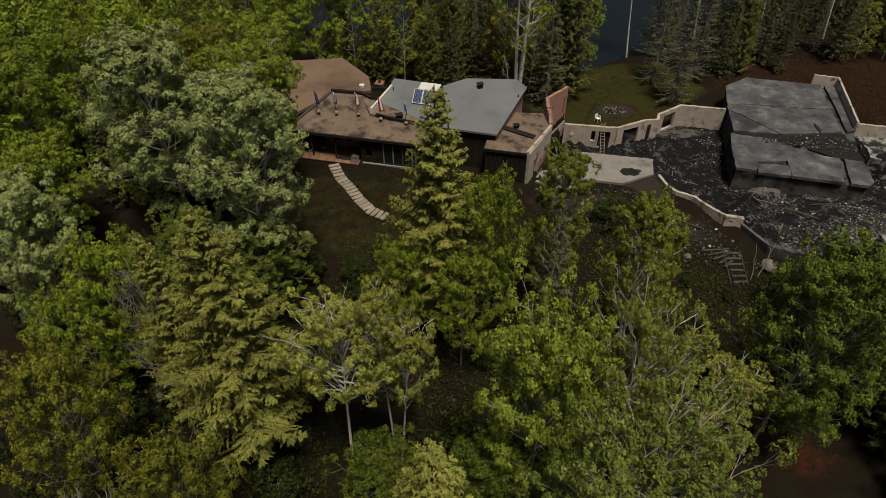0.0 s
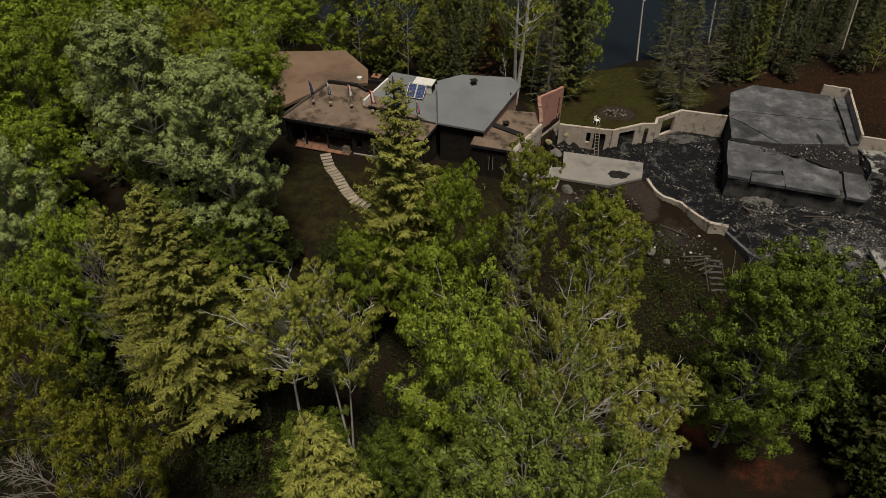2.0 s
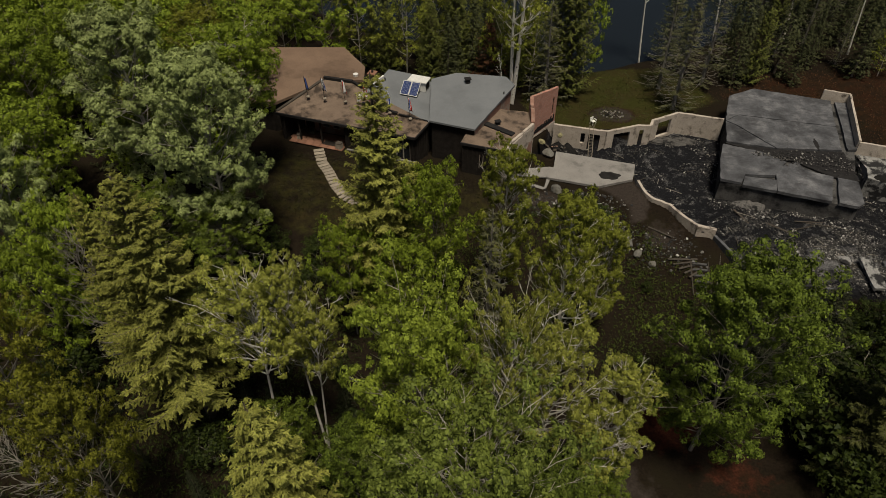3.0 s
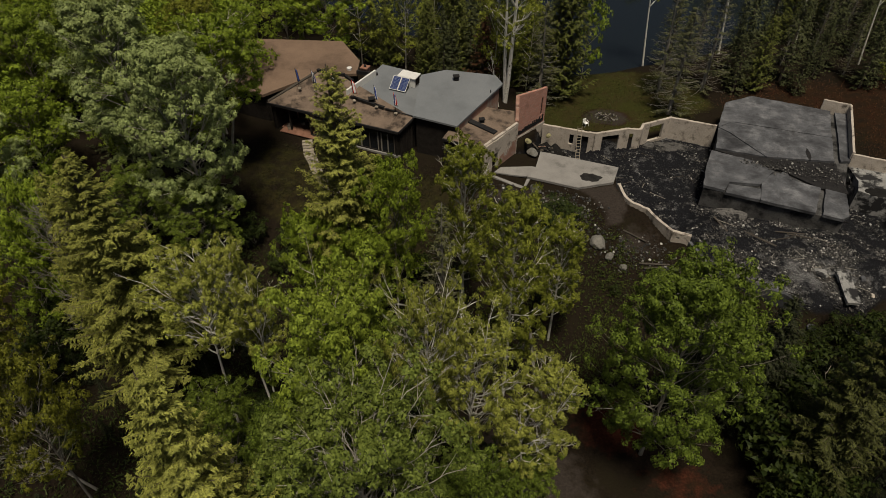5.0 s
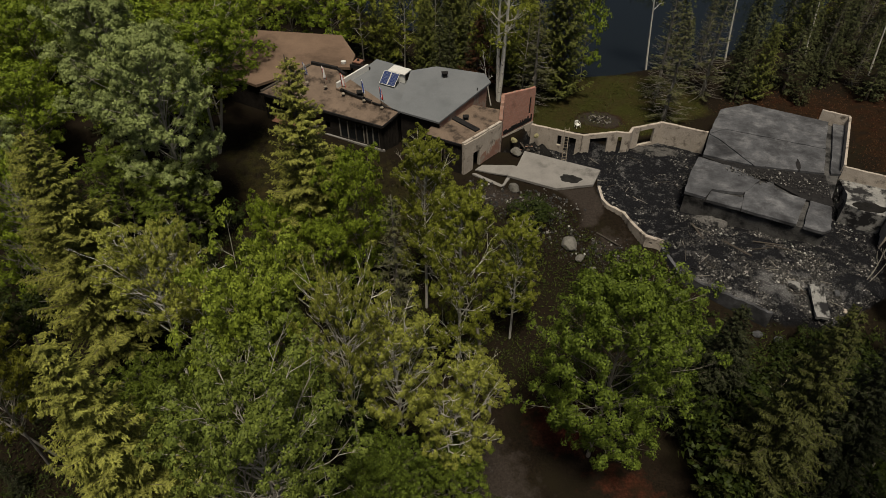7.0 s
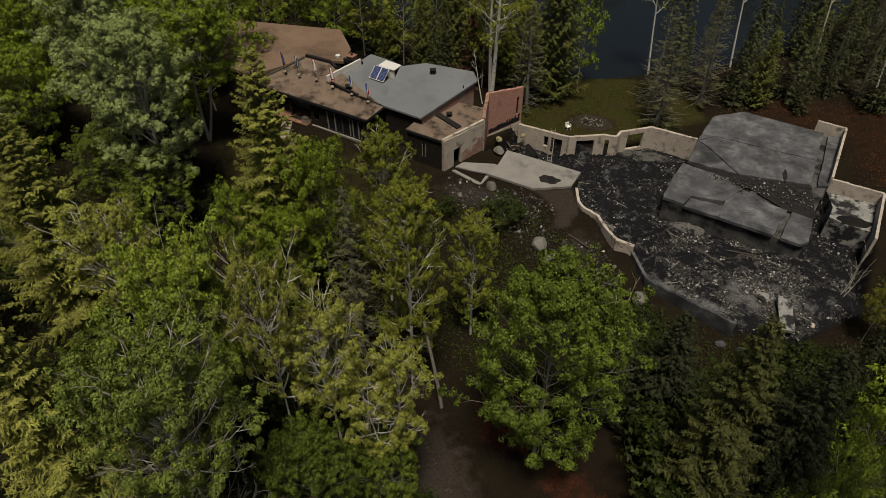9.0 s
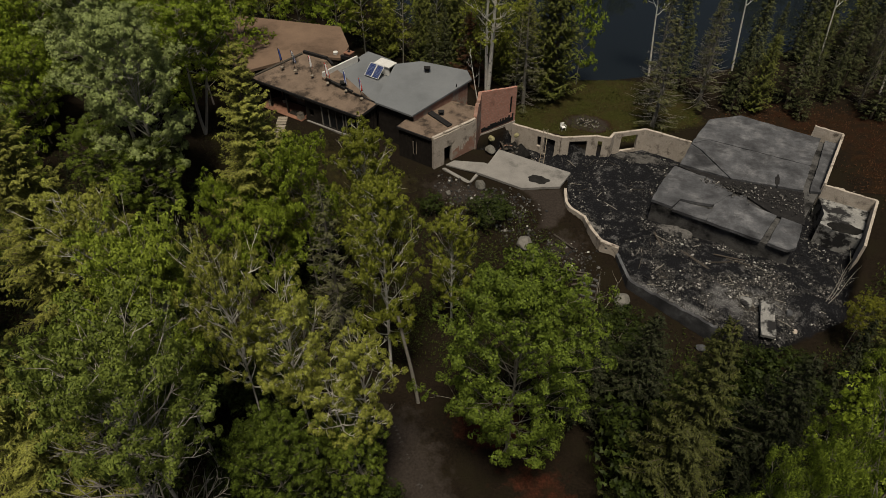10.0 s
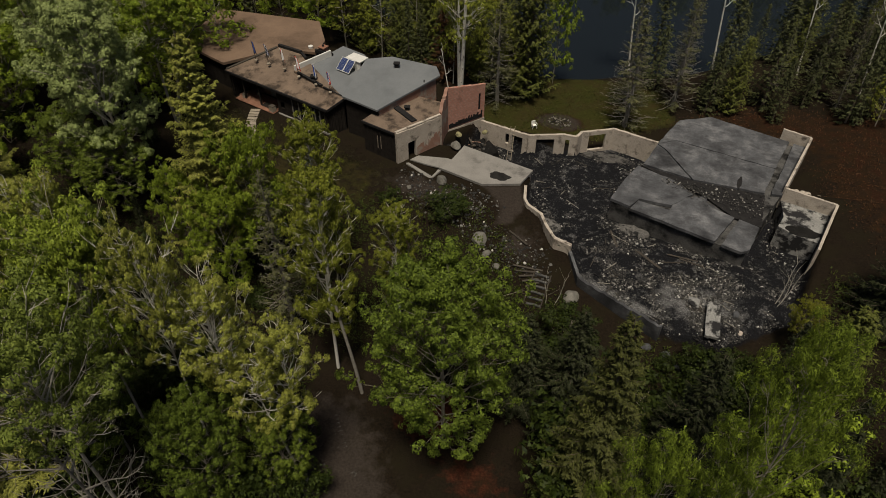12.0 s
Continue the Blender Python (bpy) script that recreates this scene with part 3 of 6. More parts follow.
def broadleaf(seed, H, R, base, limbs, per, leaf, bark, leaf_mat, lean=0.0, rise=0.75, tuft=0.34, bare=0.0, stems=1, lite=False, stout=1.0, shape=0.38, subs=5, ros=4, aspect=0.75, spread=0.50, flat=0.75, low=0.55, girth=1.0, lump=1.15, uneven=0.3):
    """Trunk, limbs, side branches and twigs that end in rosettes of leaves. Height H, radius R, crown from base * H, widest at shape."""
    r = np.random.RandomState(seed)
    wood, crown = Soup(), Soup(3)
    centres, axes = [], []
    Z = np.array([0, 0, 1.0])
    for stem in range(stems):
        a0 = stem * 2.4 + seed
        off = np.zeros(3) if stems == 1 else np.array([math.cos(a0), math.sin(a0), 0]) * R * 0.40
        hs = H * (1 if stem == 0 else 0.80 + 0.16 * r.rand())
        t = np.linspace(0, 1, 9)
        bend = np.stack([np.sin(t * 2.2 + r.rand() * 6) * 0.3, np.sin(t * 2.0 + r.rand() * 6) * 0.3, 0 * t], -1)
        trunk = np.stack([lean * hs * t**1.4, 0 * t, hs * 0.95 * t], -1) + (bend - bend[0]) + off * (t[:, None] ** 0.8)
        wood.tube(trunk, girth * ((0.0085 * hs + 0.03) * (0.7 if lite else 1) * (1 - 0.9 * t) + 0.012), 7)
        n = limbs if stem == 0 else int(limbs * 0.7)
        for k in range(n):
            s = (k + r.rand() * 0.8) / n
            h = base + (0.95 - base) * s
            org = np.array([np.interp(h, t, trunk[:, i]) for i in range(3)])
            env = low + (1 - low) * math.sin(math.pi / 2 * s / shape) if s < shape else math.cos(math.pi / 2 * (s - shape) / (1 - shape)) ** 0.6
            az = k * 2.39996 + r.rand() * 0.9
            ln = (R if stems == 1 else R * 0.7) * env * (1 - uneven * 0.65 + uneven * r.rand()) + 0.45
            el = rise * (0.25 + 0.75 * s + 0.22 * r.randn())
            out, side = np.array([math.cos(az), math.sin(az), 0]), np.array([-math.sin(az), math.cos(az), 0])
            u = np.linspace(0, 1, 6)
            limb = org + out * (ln * math.cos(el) * u)[:, None] + Z * (ln * (math.sin(el) * u + 0.20 * rise * u**2))[:, None] + np.cumsum(r.randn(6, 3) * 0.03 * ln, 0) * u[:, None]
            lr = stout * max(0.02, 0.009 * ln + 0.0014 * hs * (1 - s))
            wood.tube(limb[::2] if lite else limb, (lr * (1 - 0.85 * u) + 0.008)[:: 2 if lite else 1], 3 if lite else 5)
            for j in range(subs + 1):
                q = min(1.0, 0.34 + 0.66 * (j + 0.6 * r.rand()) / subs)
                at = np.array([np.interp(q, u, limb[:, i]) for i in range(3)])
                d = out * (0.55 + 0.5 * (j == subs)) + side * ((-1) ** j) * (0.85 if j < subs else 0.1) + Z * (0.30 + 0.35 * r.rand()) + r.randn(3) * 0.18
                d /= np.linalg.norm(d)
                sl = ln * spread * (1.15 - 0.6 * q) * (0.7 + 0.6 * r.rand()) + 0.25
                end = at + d * sl + Z * 0.10 * sl
                if not lite:
                    wood.tube(np.stack([at, (at + end) / 2 - Z * 0.04 * sl, end]), np.array([0.024, 0.016, 0.008]) * stout, 3)
                if r.rand() < bare:
                    for _ in range(0 if lite else 4):
                        f = 0.4 + 0.6 * r.rand()
                        e = at + (end - at) * f
                        tip = e + (d + r.randn(3) * 0.5 + Z * 0.3) * 0.45
                        wood.tube(np.stack([e, (e + tip) / 2 + r.randn(3) * 0.04, tip]), np.array([0.012, 0.009, 0.005]) * stout, 3)
                    continue
                for i in range(ros):
                    f = (i + 0.5 + 0.5 * r.rand()) / ros
                    w = r.randn(3)
                    w /= np.linalg.norm(w)
                    e = at + (end - at) * (0.72 + 0.34 * f) + w * np.array([1, 1, 0.75]) * tuft * lump
                    if not lite and i % 2:
                        wood.tube(np.stack([at + (end - at) * f * 0.7, e]), np.array([0.010, 0.006]) * stout, 3)
                    centres.append(e + Z * 0.06)
                    axes.append(Z * 0.45 + out * 0.2 + d * 0.3 + w * 0.9)
    if centres:
        rosettes(crown, r, centres, axes, tuft, per, leaf, aspect, flat)
    return finished(wood, crown, bark, leaf_mat)


def conifer(seed, H, R, base, gap, arms, needle, bark, leaf_mat, droop=0.20, tip_up=0.22, thin=0.0, dense=1.0, up=0.0, power=0.85, lite=False):
    """Whorls of arms, each a flat feather of twigs set with needles; thin leaves some arms bare."""
    r = np.random.RandomState(seed)
    wood, crown = Soup(), Soup(3)
    t = np.linspace(0, 1, 8)
    trunk = np.stack([np.sin(t * 2) * 0.1, np.cos(t * 2.3) * 0.1, t * H], -1)
    wood.tube(trunk, (0.011 * H + 0.02) * (1 - 0.93 * t) + 0.01, 7)
    z = base * H
    C, N, A, LL = [], [], [], []
    Z = np.array([0, 0, 1.0])
    while z < H * 0.985:
        s = z / H
        reach = R * ((1 - s) ** power + 0.035)
        for k in range(arms):
            az = k * 2 * math.pi / arms + z * 1.7 + r.rand() * 0.8
            ln = max(0.14, reach * (0.55 + 0.55 * r.rand()))
            out, side = np.array([math.cos(az), math.sin(az), 0]), np.array([-math.sin(az), math.cos(az), 0])
            u = np.linspace(0, 1, 5)
            arm = np.array([0, 0, z + r.randn() * 0.16 * gap]) + out * (u * ln)[:, None] + Z * (((up + 0.35 * s) * u - droop * u + (droop * 0.5 + tip_up) * u**2.2) * ln)[:, None] + side * (0.08 * r.randn() * ln * u**2)[:, None]
            if not lite:
                wood.tube(arm[::2], ((0.010 * ln + 0.008) * (1 - 0.85 * u) + 0.003)[::2], 3)
            if r.rand() < thin * (1.1 - 0.6 * s):
                for _ in range(5):
                    q = 0.3 + 0.7 * r.rand()
                    at = np.array([np.interp(q, u, arm[:, i]) for i in range(3)])
                    w = at + (out * 0.5 + r.randn(3) * 0.45 - Z * 0.25) * 0.2 * ln
                    wood.tube(np.stack([at, (at + w) / 2, w]), [0.008, 0.006, 0.003], 3)
                continue
            # twigs to both sides, shorter towards the tip, and the tip itself
            step = needle * (1.05 if not lite else 1.4)
            nb = max(2, int(ln * 0.92 / step))
            q = 1 - (np.arange(nb) + r.rand(nb) * 0.6) * step / ln
            q = np.clip(np.concatenate([q, q, [0.97, 0.99]]), 0.05, 1)
            sgn = np.concatenate([np.ones(nb), -np.ones(nb), [0.25, -0.25]])
            tl = (0.10 + ln * np.minimum(0.30 * (1.08 - q), 0.05 + 0.5 * q)) * (0.55 + 0.7 * r.rand(len(q)))
            per = np.maximum(1, (dense * tl / (needle * 0.36)).astype(int))
            who = np.repeat(np.arange(len(q)), per)
            b = r.rand(len(who))
            root = np.stack([np.interp(q, u, arm[:, i]) for i in range(3)], -1)
            way = side * (sgn * 0.80)[:, None] + out * 0.72 + r.randn(len(q), 3) * np.array([0.24, 0.24, 0.12]) - Z * 0.05
            C.append(root[who] + way[who] * (tl[who] * b)[:, None] + r.randn(len(who), 3) * np.array([0.02, 0.02, 0.035]))
            A.append(way[who] + r.randn(len(who), 3) * 0.38)
            N.append(Z * 0.9 + out * 0.35 + r.randn(len(who), 3) * 0.28)
            LL.append(needle * (0.7 + 0.6 * r.rand(len(who))))
        z += gap * (0.7 + 0.6 * r.rand()) * (1.1 - 0.6 * s)
    L = np.concatenate(LL)
    crown.leaves(np.concatenate(C), np.concatenate(N), np.concatenate(A), L, L * 0.42, 0.15)
    return finished(wood, crown, bark, leaf_mat)


KINDS = {
    "aspen": [broadleaf(11 + i, 20, 4.6, 0.24, 50, 40, 0.185, BARK_PALE, LEAF["aspen"], rise=1.1, tuft=0.38, shape=0.45, ros=5, low=0.5) for i in range(2)],
    "poplar": [broadleaf(21 + i, 20, 4.4, 0.55, 34 if i != 1 else 24, 28, 0.16, BARK_WHITE, LEAF["poplar"], rise=1.25, tuft=0.28, bare=0.10, stout=1.35, stems=2 if i == 1 else 1, lean=0.04, shape=0.55, ros=6) for i in range(3)],
    "green_poplar": [broadleaf(26, 21, 4.8, 0.62, 40, 36, 0.165, BARK_PALE, LEAF["green_poplar"], rise=1.05, tuft=0.34, bare=0.06, stout=1.1, shape=0.45, ros=5)],
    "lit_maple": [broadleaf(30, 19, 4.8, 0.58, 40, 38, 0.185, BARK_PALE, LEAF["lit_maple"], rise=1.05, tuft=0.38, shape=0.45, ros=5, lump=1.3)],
    "maple": [broadleaf(31 + i, 19, 4.8, 0.22, 40, 34, 0.19, BARK_GREY, LEAF["maple"], rise=1.0, tuft=0.40, shape=0.45, ros=5) for i in range(3)],
    "bright_maple": [broadleaf(34, 16, 5.2, 0.16, 30, 34, 0.23, BARK_GREY, LEAF["bright"], rise=1.0, tuft=0.5)],
    "deep_maple": [broadleaf(38, 19, 4.8, 0.13, 58, 38, 0.175, BARK_GREY, LEAF["deep_maple"], stout=0.7, rise=0.95, tuft=0.38, shape=0.45, ros=5, low=0.72)],
    "tall_maple": [broadleaf(36, 19, 4.8, 0.52, 20, 36, 0.19, BARK_PALE, LEAF["bright"], rise=1.15, tuft=0.40, bare=0.06, stems=2, stout=1.3, shape=0.5)],
    "birch": [broadleaf(41 + i, 18, 3.4, 0.24, 40, 34, 0.16, BARK_WHITE, LEAF["birch"], rise=1.05, tuft=0.30, bare=0.08, lean=-0.06 if i else 0.03, stout=1.1, girth=1.15, shape=0.40, ros=5) for i in range(2)],
    "yellowing": [broadleaf(51, 17, 4.2, 0.38, 34, 36, 0.18, BARK_GREY, LEAF["yellowing"], rise=1.0, tuft=0.38)],
    "spruce": [conifer(61 + i, 17, 3.6, 0.04, 0.52, 8, 0.22, BARK_DARK, LEAF["spruce"], power=0.85, dense=1.4) for i in range(2)],
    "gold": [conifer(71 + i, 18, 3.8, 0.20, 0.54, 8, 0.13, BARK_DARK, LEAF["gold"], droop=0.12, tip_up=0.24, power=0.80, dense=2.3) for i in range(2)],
    "pine": [broadleaf(81, 23, 4.4, 0.30, 24, 90, 0.17, BARK_GREY, LEAF["pine"], rise=0.95, tuft=0.42, aspect=0.32, shape=0.3, subs=4, ros=4, flat=1.0, spread=0.40, lump=1.25)],
    "thin_spruce": [conifer(91 + i, 15, 2.4, 0.05, 0.55, 7, 0.24, DEAD_WOOD, LEAF["thin"], thin=0.68, dense=1.3) for i in range(2)],
    "cedar": [conifer(101, 12, 2.2, 0.02, 0.42, 8, 0.28, BARK_DARK, LEAF["cedar"], droop=0.05, up=0.4, power=0.6, dense=1.4)],
    "rust": [conifer(111, 11, 2.2, 0.04, 0.46, 7, 0.30, BARK_DARK, LEAF["rust"], thin=0.2, dense=1.3)],
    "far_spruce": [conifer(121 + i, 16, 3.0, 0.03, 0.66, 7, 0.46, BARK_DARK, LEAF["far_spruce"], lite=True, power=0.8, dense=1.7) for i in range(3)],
    "dark_spruce": [conifer(125 + i, 16, 3.0, 0.03, 0.62, 7, 0.34, BARK_DARK, LEAF["spruce"], lite=True, power=0.8, dense=1.6) for i in range(2)],
    "olive_spruce": [conifer(66, 17, 3.6, 0.04, 0.54, 8, 0.16, BARK_DARK, LEAF["olive"], power=0.85, dense=2.0)],
    "far_maple": [broadleaf(131 + i, 16, 4.4, 0.16, 22, 16, 0.36, BARK_GREY, LEAF["bright"], rise=1.0, tuft=0.62, lite=True, subs=4, ros=3) for i in range(2)],
    "far_birch": [broadleaf(141 + i, 17, 3.2, 0.12, 24, 12, 0.28, BARK_PALE, LEAF["birch"], rise=1.1, tuft=0.44, bare=0.08, lite=True, subs=4, ros=3) for i in range(2)],
    "bare_birch": [broadleaf(151 + i, 17, 2.6, 0.45, 14, 14, 0.22, BARK_WHITE, LEAF["birch"], rise=1.2, tuft=0.36, bare=0.55, lean=0.012 * i, stout=1.5, subs=3, ros=2) for i in range(2)],
    "big_birch": [broadleaf(155, 21, 3.6, 0.34, 18, 16, 0.24, BARK_WHITE, LEAF["birch"], rise=1.15, tuft=0.42, bare=0.35, stems=2, stout=2.2, girth=1.7, subs=4, ros=3)],
    "snag": [broadleaf(157, 8, 1.2, 0.5, 4, 4, 0.2, BARK_WHITE, LEAF["birch"], rise=0.8, bare=1.0, stout=2.0, girth=2.2, subs=1, ros=1)],
    "dead": [broadleaf(161 + i, 13, 2.8, 0.25, 20, 4, 0.15, DEAD_WOOD, LEAF["shrub"], rise=0.9, bare=1.0, stout=1.7) for i in range(2)],
    "shrub": [broadleaf(171 + i, 3.2, 2.0, 0.04, 9, 18, 0.20, BARK_GREY, LEAF["shrub"], rise=0.9, tuft=0.36, stems=2, lite=True, subs=3, ros=3) for i in range(3)],
}
TREE_LABEL = {
    "aspen": ("tall grey-green aspen with pale branches", "aspen"),
    "poplar": ("light olive poplar with white bare-tipped limbs", "poplar"),
    "green_poplar": ("large green poplar with pale bare inner branches", "poplar"),
    "deep_maple": ("broad deep green maple with a pale trunk", "maple"),
    "tall_maple": ("tall yellow-green tree with a bare forked trunk", "tree"),
    "bright_maple": ("broad bright green maple in the woods", "maple"),
    "lit_maple": ("tall full maple, sunlight put into its lime-green leaves", "maple"),
    "maple": ("full bright green maple tree", "maple"),
    "birch": ("yellow-green birch with a white trunk", "birch"),
    "yellowing": ("broad tree with leaves turning yellow", "tree"),
    "spruce": ("dark green pointed spruce tree", "spruce"),
    "gold": ("tall spruce, sunlight put into its olive-gold needles", "spruce"),
    "pine": ("white pine with fresh yellow-green tufts", "pine"),
    "thin_spruce": ("half-dead spruce with bare grey twigs", "spruce"),
    "cedar": ("narrow olive-green cedar tree", "cedar"),
    "rust": ("small conifer with rust-brown dry needles", "conifer"),
    "dark_spruce": ("spruce in the woods, shade put into its dark needles", "spruce"),
    "olive_spruce": ("spruce with dull olive needles", "spruce"),
    "far_spruce": ("dark spruce in the woods behind", "spruce"),
    "far_maple": ("green broadleaf tree in the woods", "tree"),
    "far_birch": ("slim birch with a white trunk in the woods", "birch"),
    "bare_birch": ("nearly bare birch with white stem", "birch"),
    "big_birch": ("tall forked birch with thick white trunks", "birch"),
    "snag": ("broken white birch stump", "dead tree"),
    "dead": ("leafless dead tree with weathered grey branches", "dead tree"),
    "shrub": ("low dark green leafy shrub", "shrub"),
}
tree_rng = random.Random(5)


def plant(kind, x, y, top, radius=None, which=None, turn=None, base=None, lean=(0, 0)):
    """A tree at x, y, whose tip reaches the level top."""
    options = KINDS[kind]
    trunk, crown, H, R = options[tree_rng.randrange(len(options)) if which is None else which % len(options)]
    z = gz(x, y) - 0.15 if base is None else base
    turn = tree_rng.random() * 360 if turn is None else turn
    ob = new(TREE_LABEL[kind][1].replace(" ", "_"))
    k = (top - z) / H
    w = (radius / R) if radius else k
    ob.matrix_basis = pose(x, y, z, lean[0], lean[1], turn)
    for name, me in (("trunk", trunk), ("crown", crown)):
        if me is None:
            continue
        p = new(name, me)
        p.parent = ob
        p.scale = (w, w, k)
    return tagged(ob, *TREE_LABEL[kind])


# The trees that can be told apart.
for row in [
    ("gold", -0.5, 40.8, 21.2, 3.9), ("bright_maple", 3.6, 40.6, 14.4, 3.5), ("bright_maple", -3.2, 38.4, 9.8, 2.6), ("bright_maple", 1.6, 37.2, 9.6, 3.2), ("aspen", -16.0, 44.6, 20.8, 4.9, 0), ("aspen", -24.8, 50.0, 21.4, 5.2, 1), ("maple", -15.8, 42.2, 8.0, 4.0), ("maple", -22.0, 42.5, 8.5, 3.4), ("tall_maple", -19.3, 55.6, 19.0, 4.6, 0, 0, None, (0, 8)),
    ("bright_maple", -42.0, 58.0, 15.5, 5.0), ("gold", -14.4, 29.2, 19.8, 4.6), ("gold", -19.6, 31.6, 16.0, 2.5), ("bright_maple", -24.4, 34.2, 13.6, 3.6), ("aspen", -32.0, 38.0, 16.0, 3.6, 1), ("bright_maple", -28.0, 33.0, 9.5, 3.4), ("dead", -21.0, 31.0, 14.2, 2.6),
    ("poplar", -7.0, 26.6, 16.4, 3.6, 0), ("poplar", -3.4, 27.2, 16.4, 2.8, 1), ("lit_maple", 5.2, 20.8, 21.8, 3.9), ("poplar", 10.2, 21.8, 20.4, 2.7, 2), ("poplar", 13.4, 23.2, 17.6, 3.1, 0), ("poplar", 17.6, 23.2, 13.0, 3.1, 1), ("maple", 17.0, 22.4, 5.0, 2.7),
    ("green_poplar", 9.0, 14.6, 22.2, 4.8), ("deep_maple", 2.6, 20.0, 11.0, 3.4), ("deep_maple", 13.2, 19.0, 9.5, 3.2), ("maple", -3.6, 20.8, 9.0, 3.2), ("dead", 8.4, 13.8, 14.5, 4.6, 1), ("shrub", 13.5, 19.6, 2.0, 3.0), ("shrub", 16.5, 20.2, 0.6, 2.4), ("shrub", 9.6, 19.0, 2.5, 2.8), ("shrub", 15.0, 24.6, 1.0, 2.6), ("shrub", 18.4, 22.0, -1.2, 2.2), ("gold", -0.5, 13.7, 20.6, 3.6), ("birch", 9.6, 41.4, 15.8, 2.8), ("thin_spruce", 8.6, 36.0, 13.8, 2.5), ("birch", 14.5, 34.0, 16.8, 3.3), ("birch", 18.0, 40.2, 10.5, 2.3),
    ("deep_maple", 26.4, 30.6, 16.4, 5.4), ("yellowing", -23.4, 23.2, 14.2, 3.8), ("yellowing", -15.1, 18.2, 13.2, 3.4), ("pine", 40.6, 18.2, 24.0, 2.8), ("pine", 45.4, 22.0, 26.2, 3.0), ("pine", 46.5, 28.0, 22.0, 2.8),
    ("olive_spruce", 38.2, 29.6, 16.4, 3.4), ("spruce", 44.0, 33.0, 12.0, 3.4), ("far_maple", 50.5, 36.0, 9.0, 4.0), ("spruce", 35.0, 36.5, 8.5, 3.2), ("spruce", 31.0, 36.5, 6.5, 3.0), ("shrub", 18.2, 53.0, 2.4, 2.8), ("shrub", 33.0, 43.5, 0.8, 2.6),
    ("far_birch", 7.8, 79.0, 20.0, 3.0), ("big_birch", 9.6, 77.0, 22.5, 3.6), ("rust", 6.2, 79.5, 9.5, 2.5), ("cedar", 17.0, 83.5, 17.0, 3.2), ("cedar", 15.2, 85.0, 13.0, 2.6), ("thin_spruce", 13.8, 79.8, 11.5, 2.7), ("far_maple", 19.5, 88.0, 15.0, 3.2),
    ("thin_spruce", 31.2, 80.5, 12.0, 2.6), ("thin_spruce", 36.1, 88.0, 13.0, 2.4), ("thin_spruce", 30.0, 86.5, 13.0, 2.2), ("bare_birch", 40.2, 101.0, 19.0, 3.0, 0, 0, None, (0, -6)), ("bare_birch", 51.7, 104.0, 19.0, 2.6, 0, 0, None, (0, -6)), ("bare_birch", 59.2, 98.2, 18.0, 2.6, 0, 0, None, (0, -6)), ("bare_birch", 28.8, 97.0, 17.0, 3.0, 0, 0, None, (0, -6)),
    ("bright_maple", -17.5, 86.5, 13.5, 6.0), ("bright_maple", -41.0, 66.0, 15.0, 5.0), ("bright_maple", -36.0, 48.0, 13.0, 4.4), ("far_birch", -2.5, 90.0, 15.5, 3.0), ("far_birch", 1.5, 92.0, 15.0, 2.6), ("yellowing", -25.0, 64.5, 15.5, 4.0), ("far_birch", -8.0, 97.0, 13.0, 2.2),
    ("dead", -16.0, 19.6, 7.5, 2.8, 0, 0, None, (0, -38)), ("spruce", 60.0, 55.0, 13.5, 3.6), ("cedar", 55.0, 47.0, 6.5, 2.2), ("yellowing", 52.0, 49.0, 4.2, 1.6),
]:
    plant(*row)


plant("snag", 9.0, 75.2, 7.0, 0.8, 0, 0, None, (0, -12))


def near_any(x, y, pts, d):
    return any((x - a) ** 2 + (y - b) ** 2 < d * d for a, b in pts)


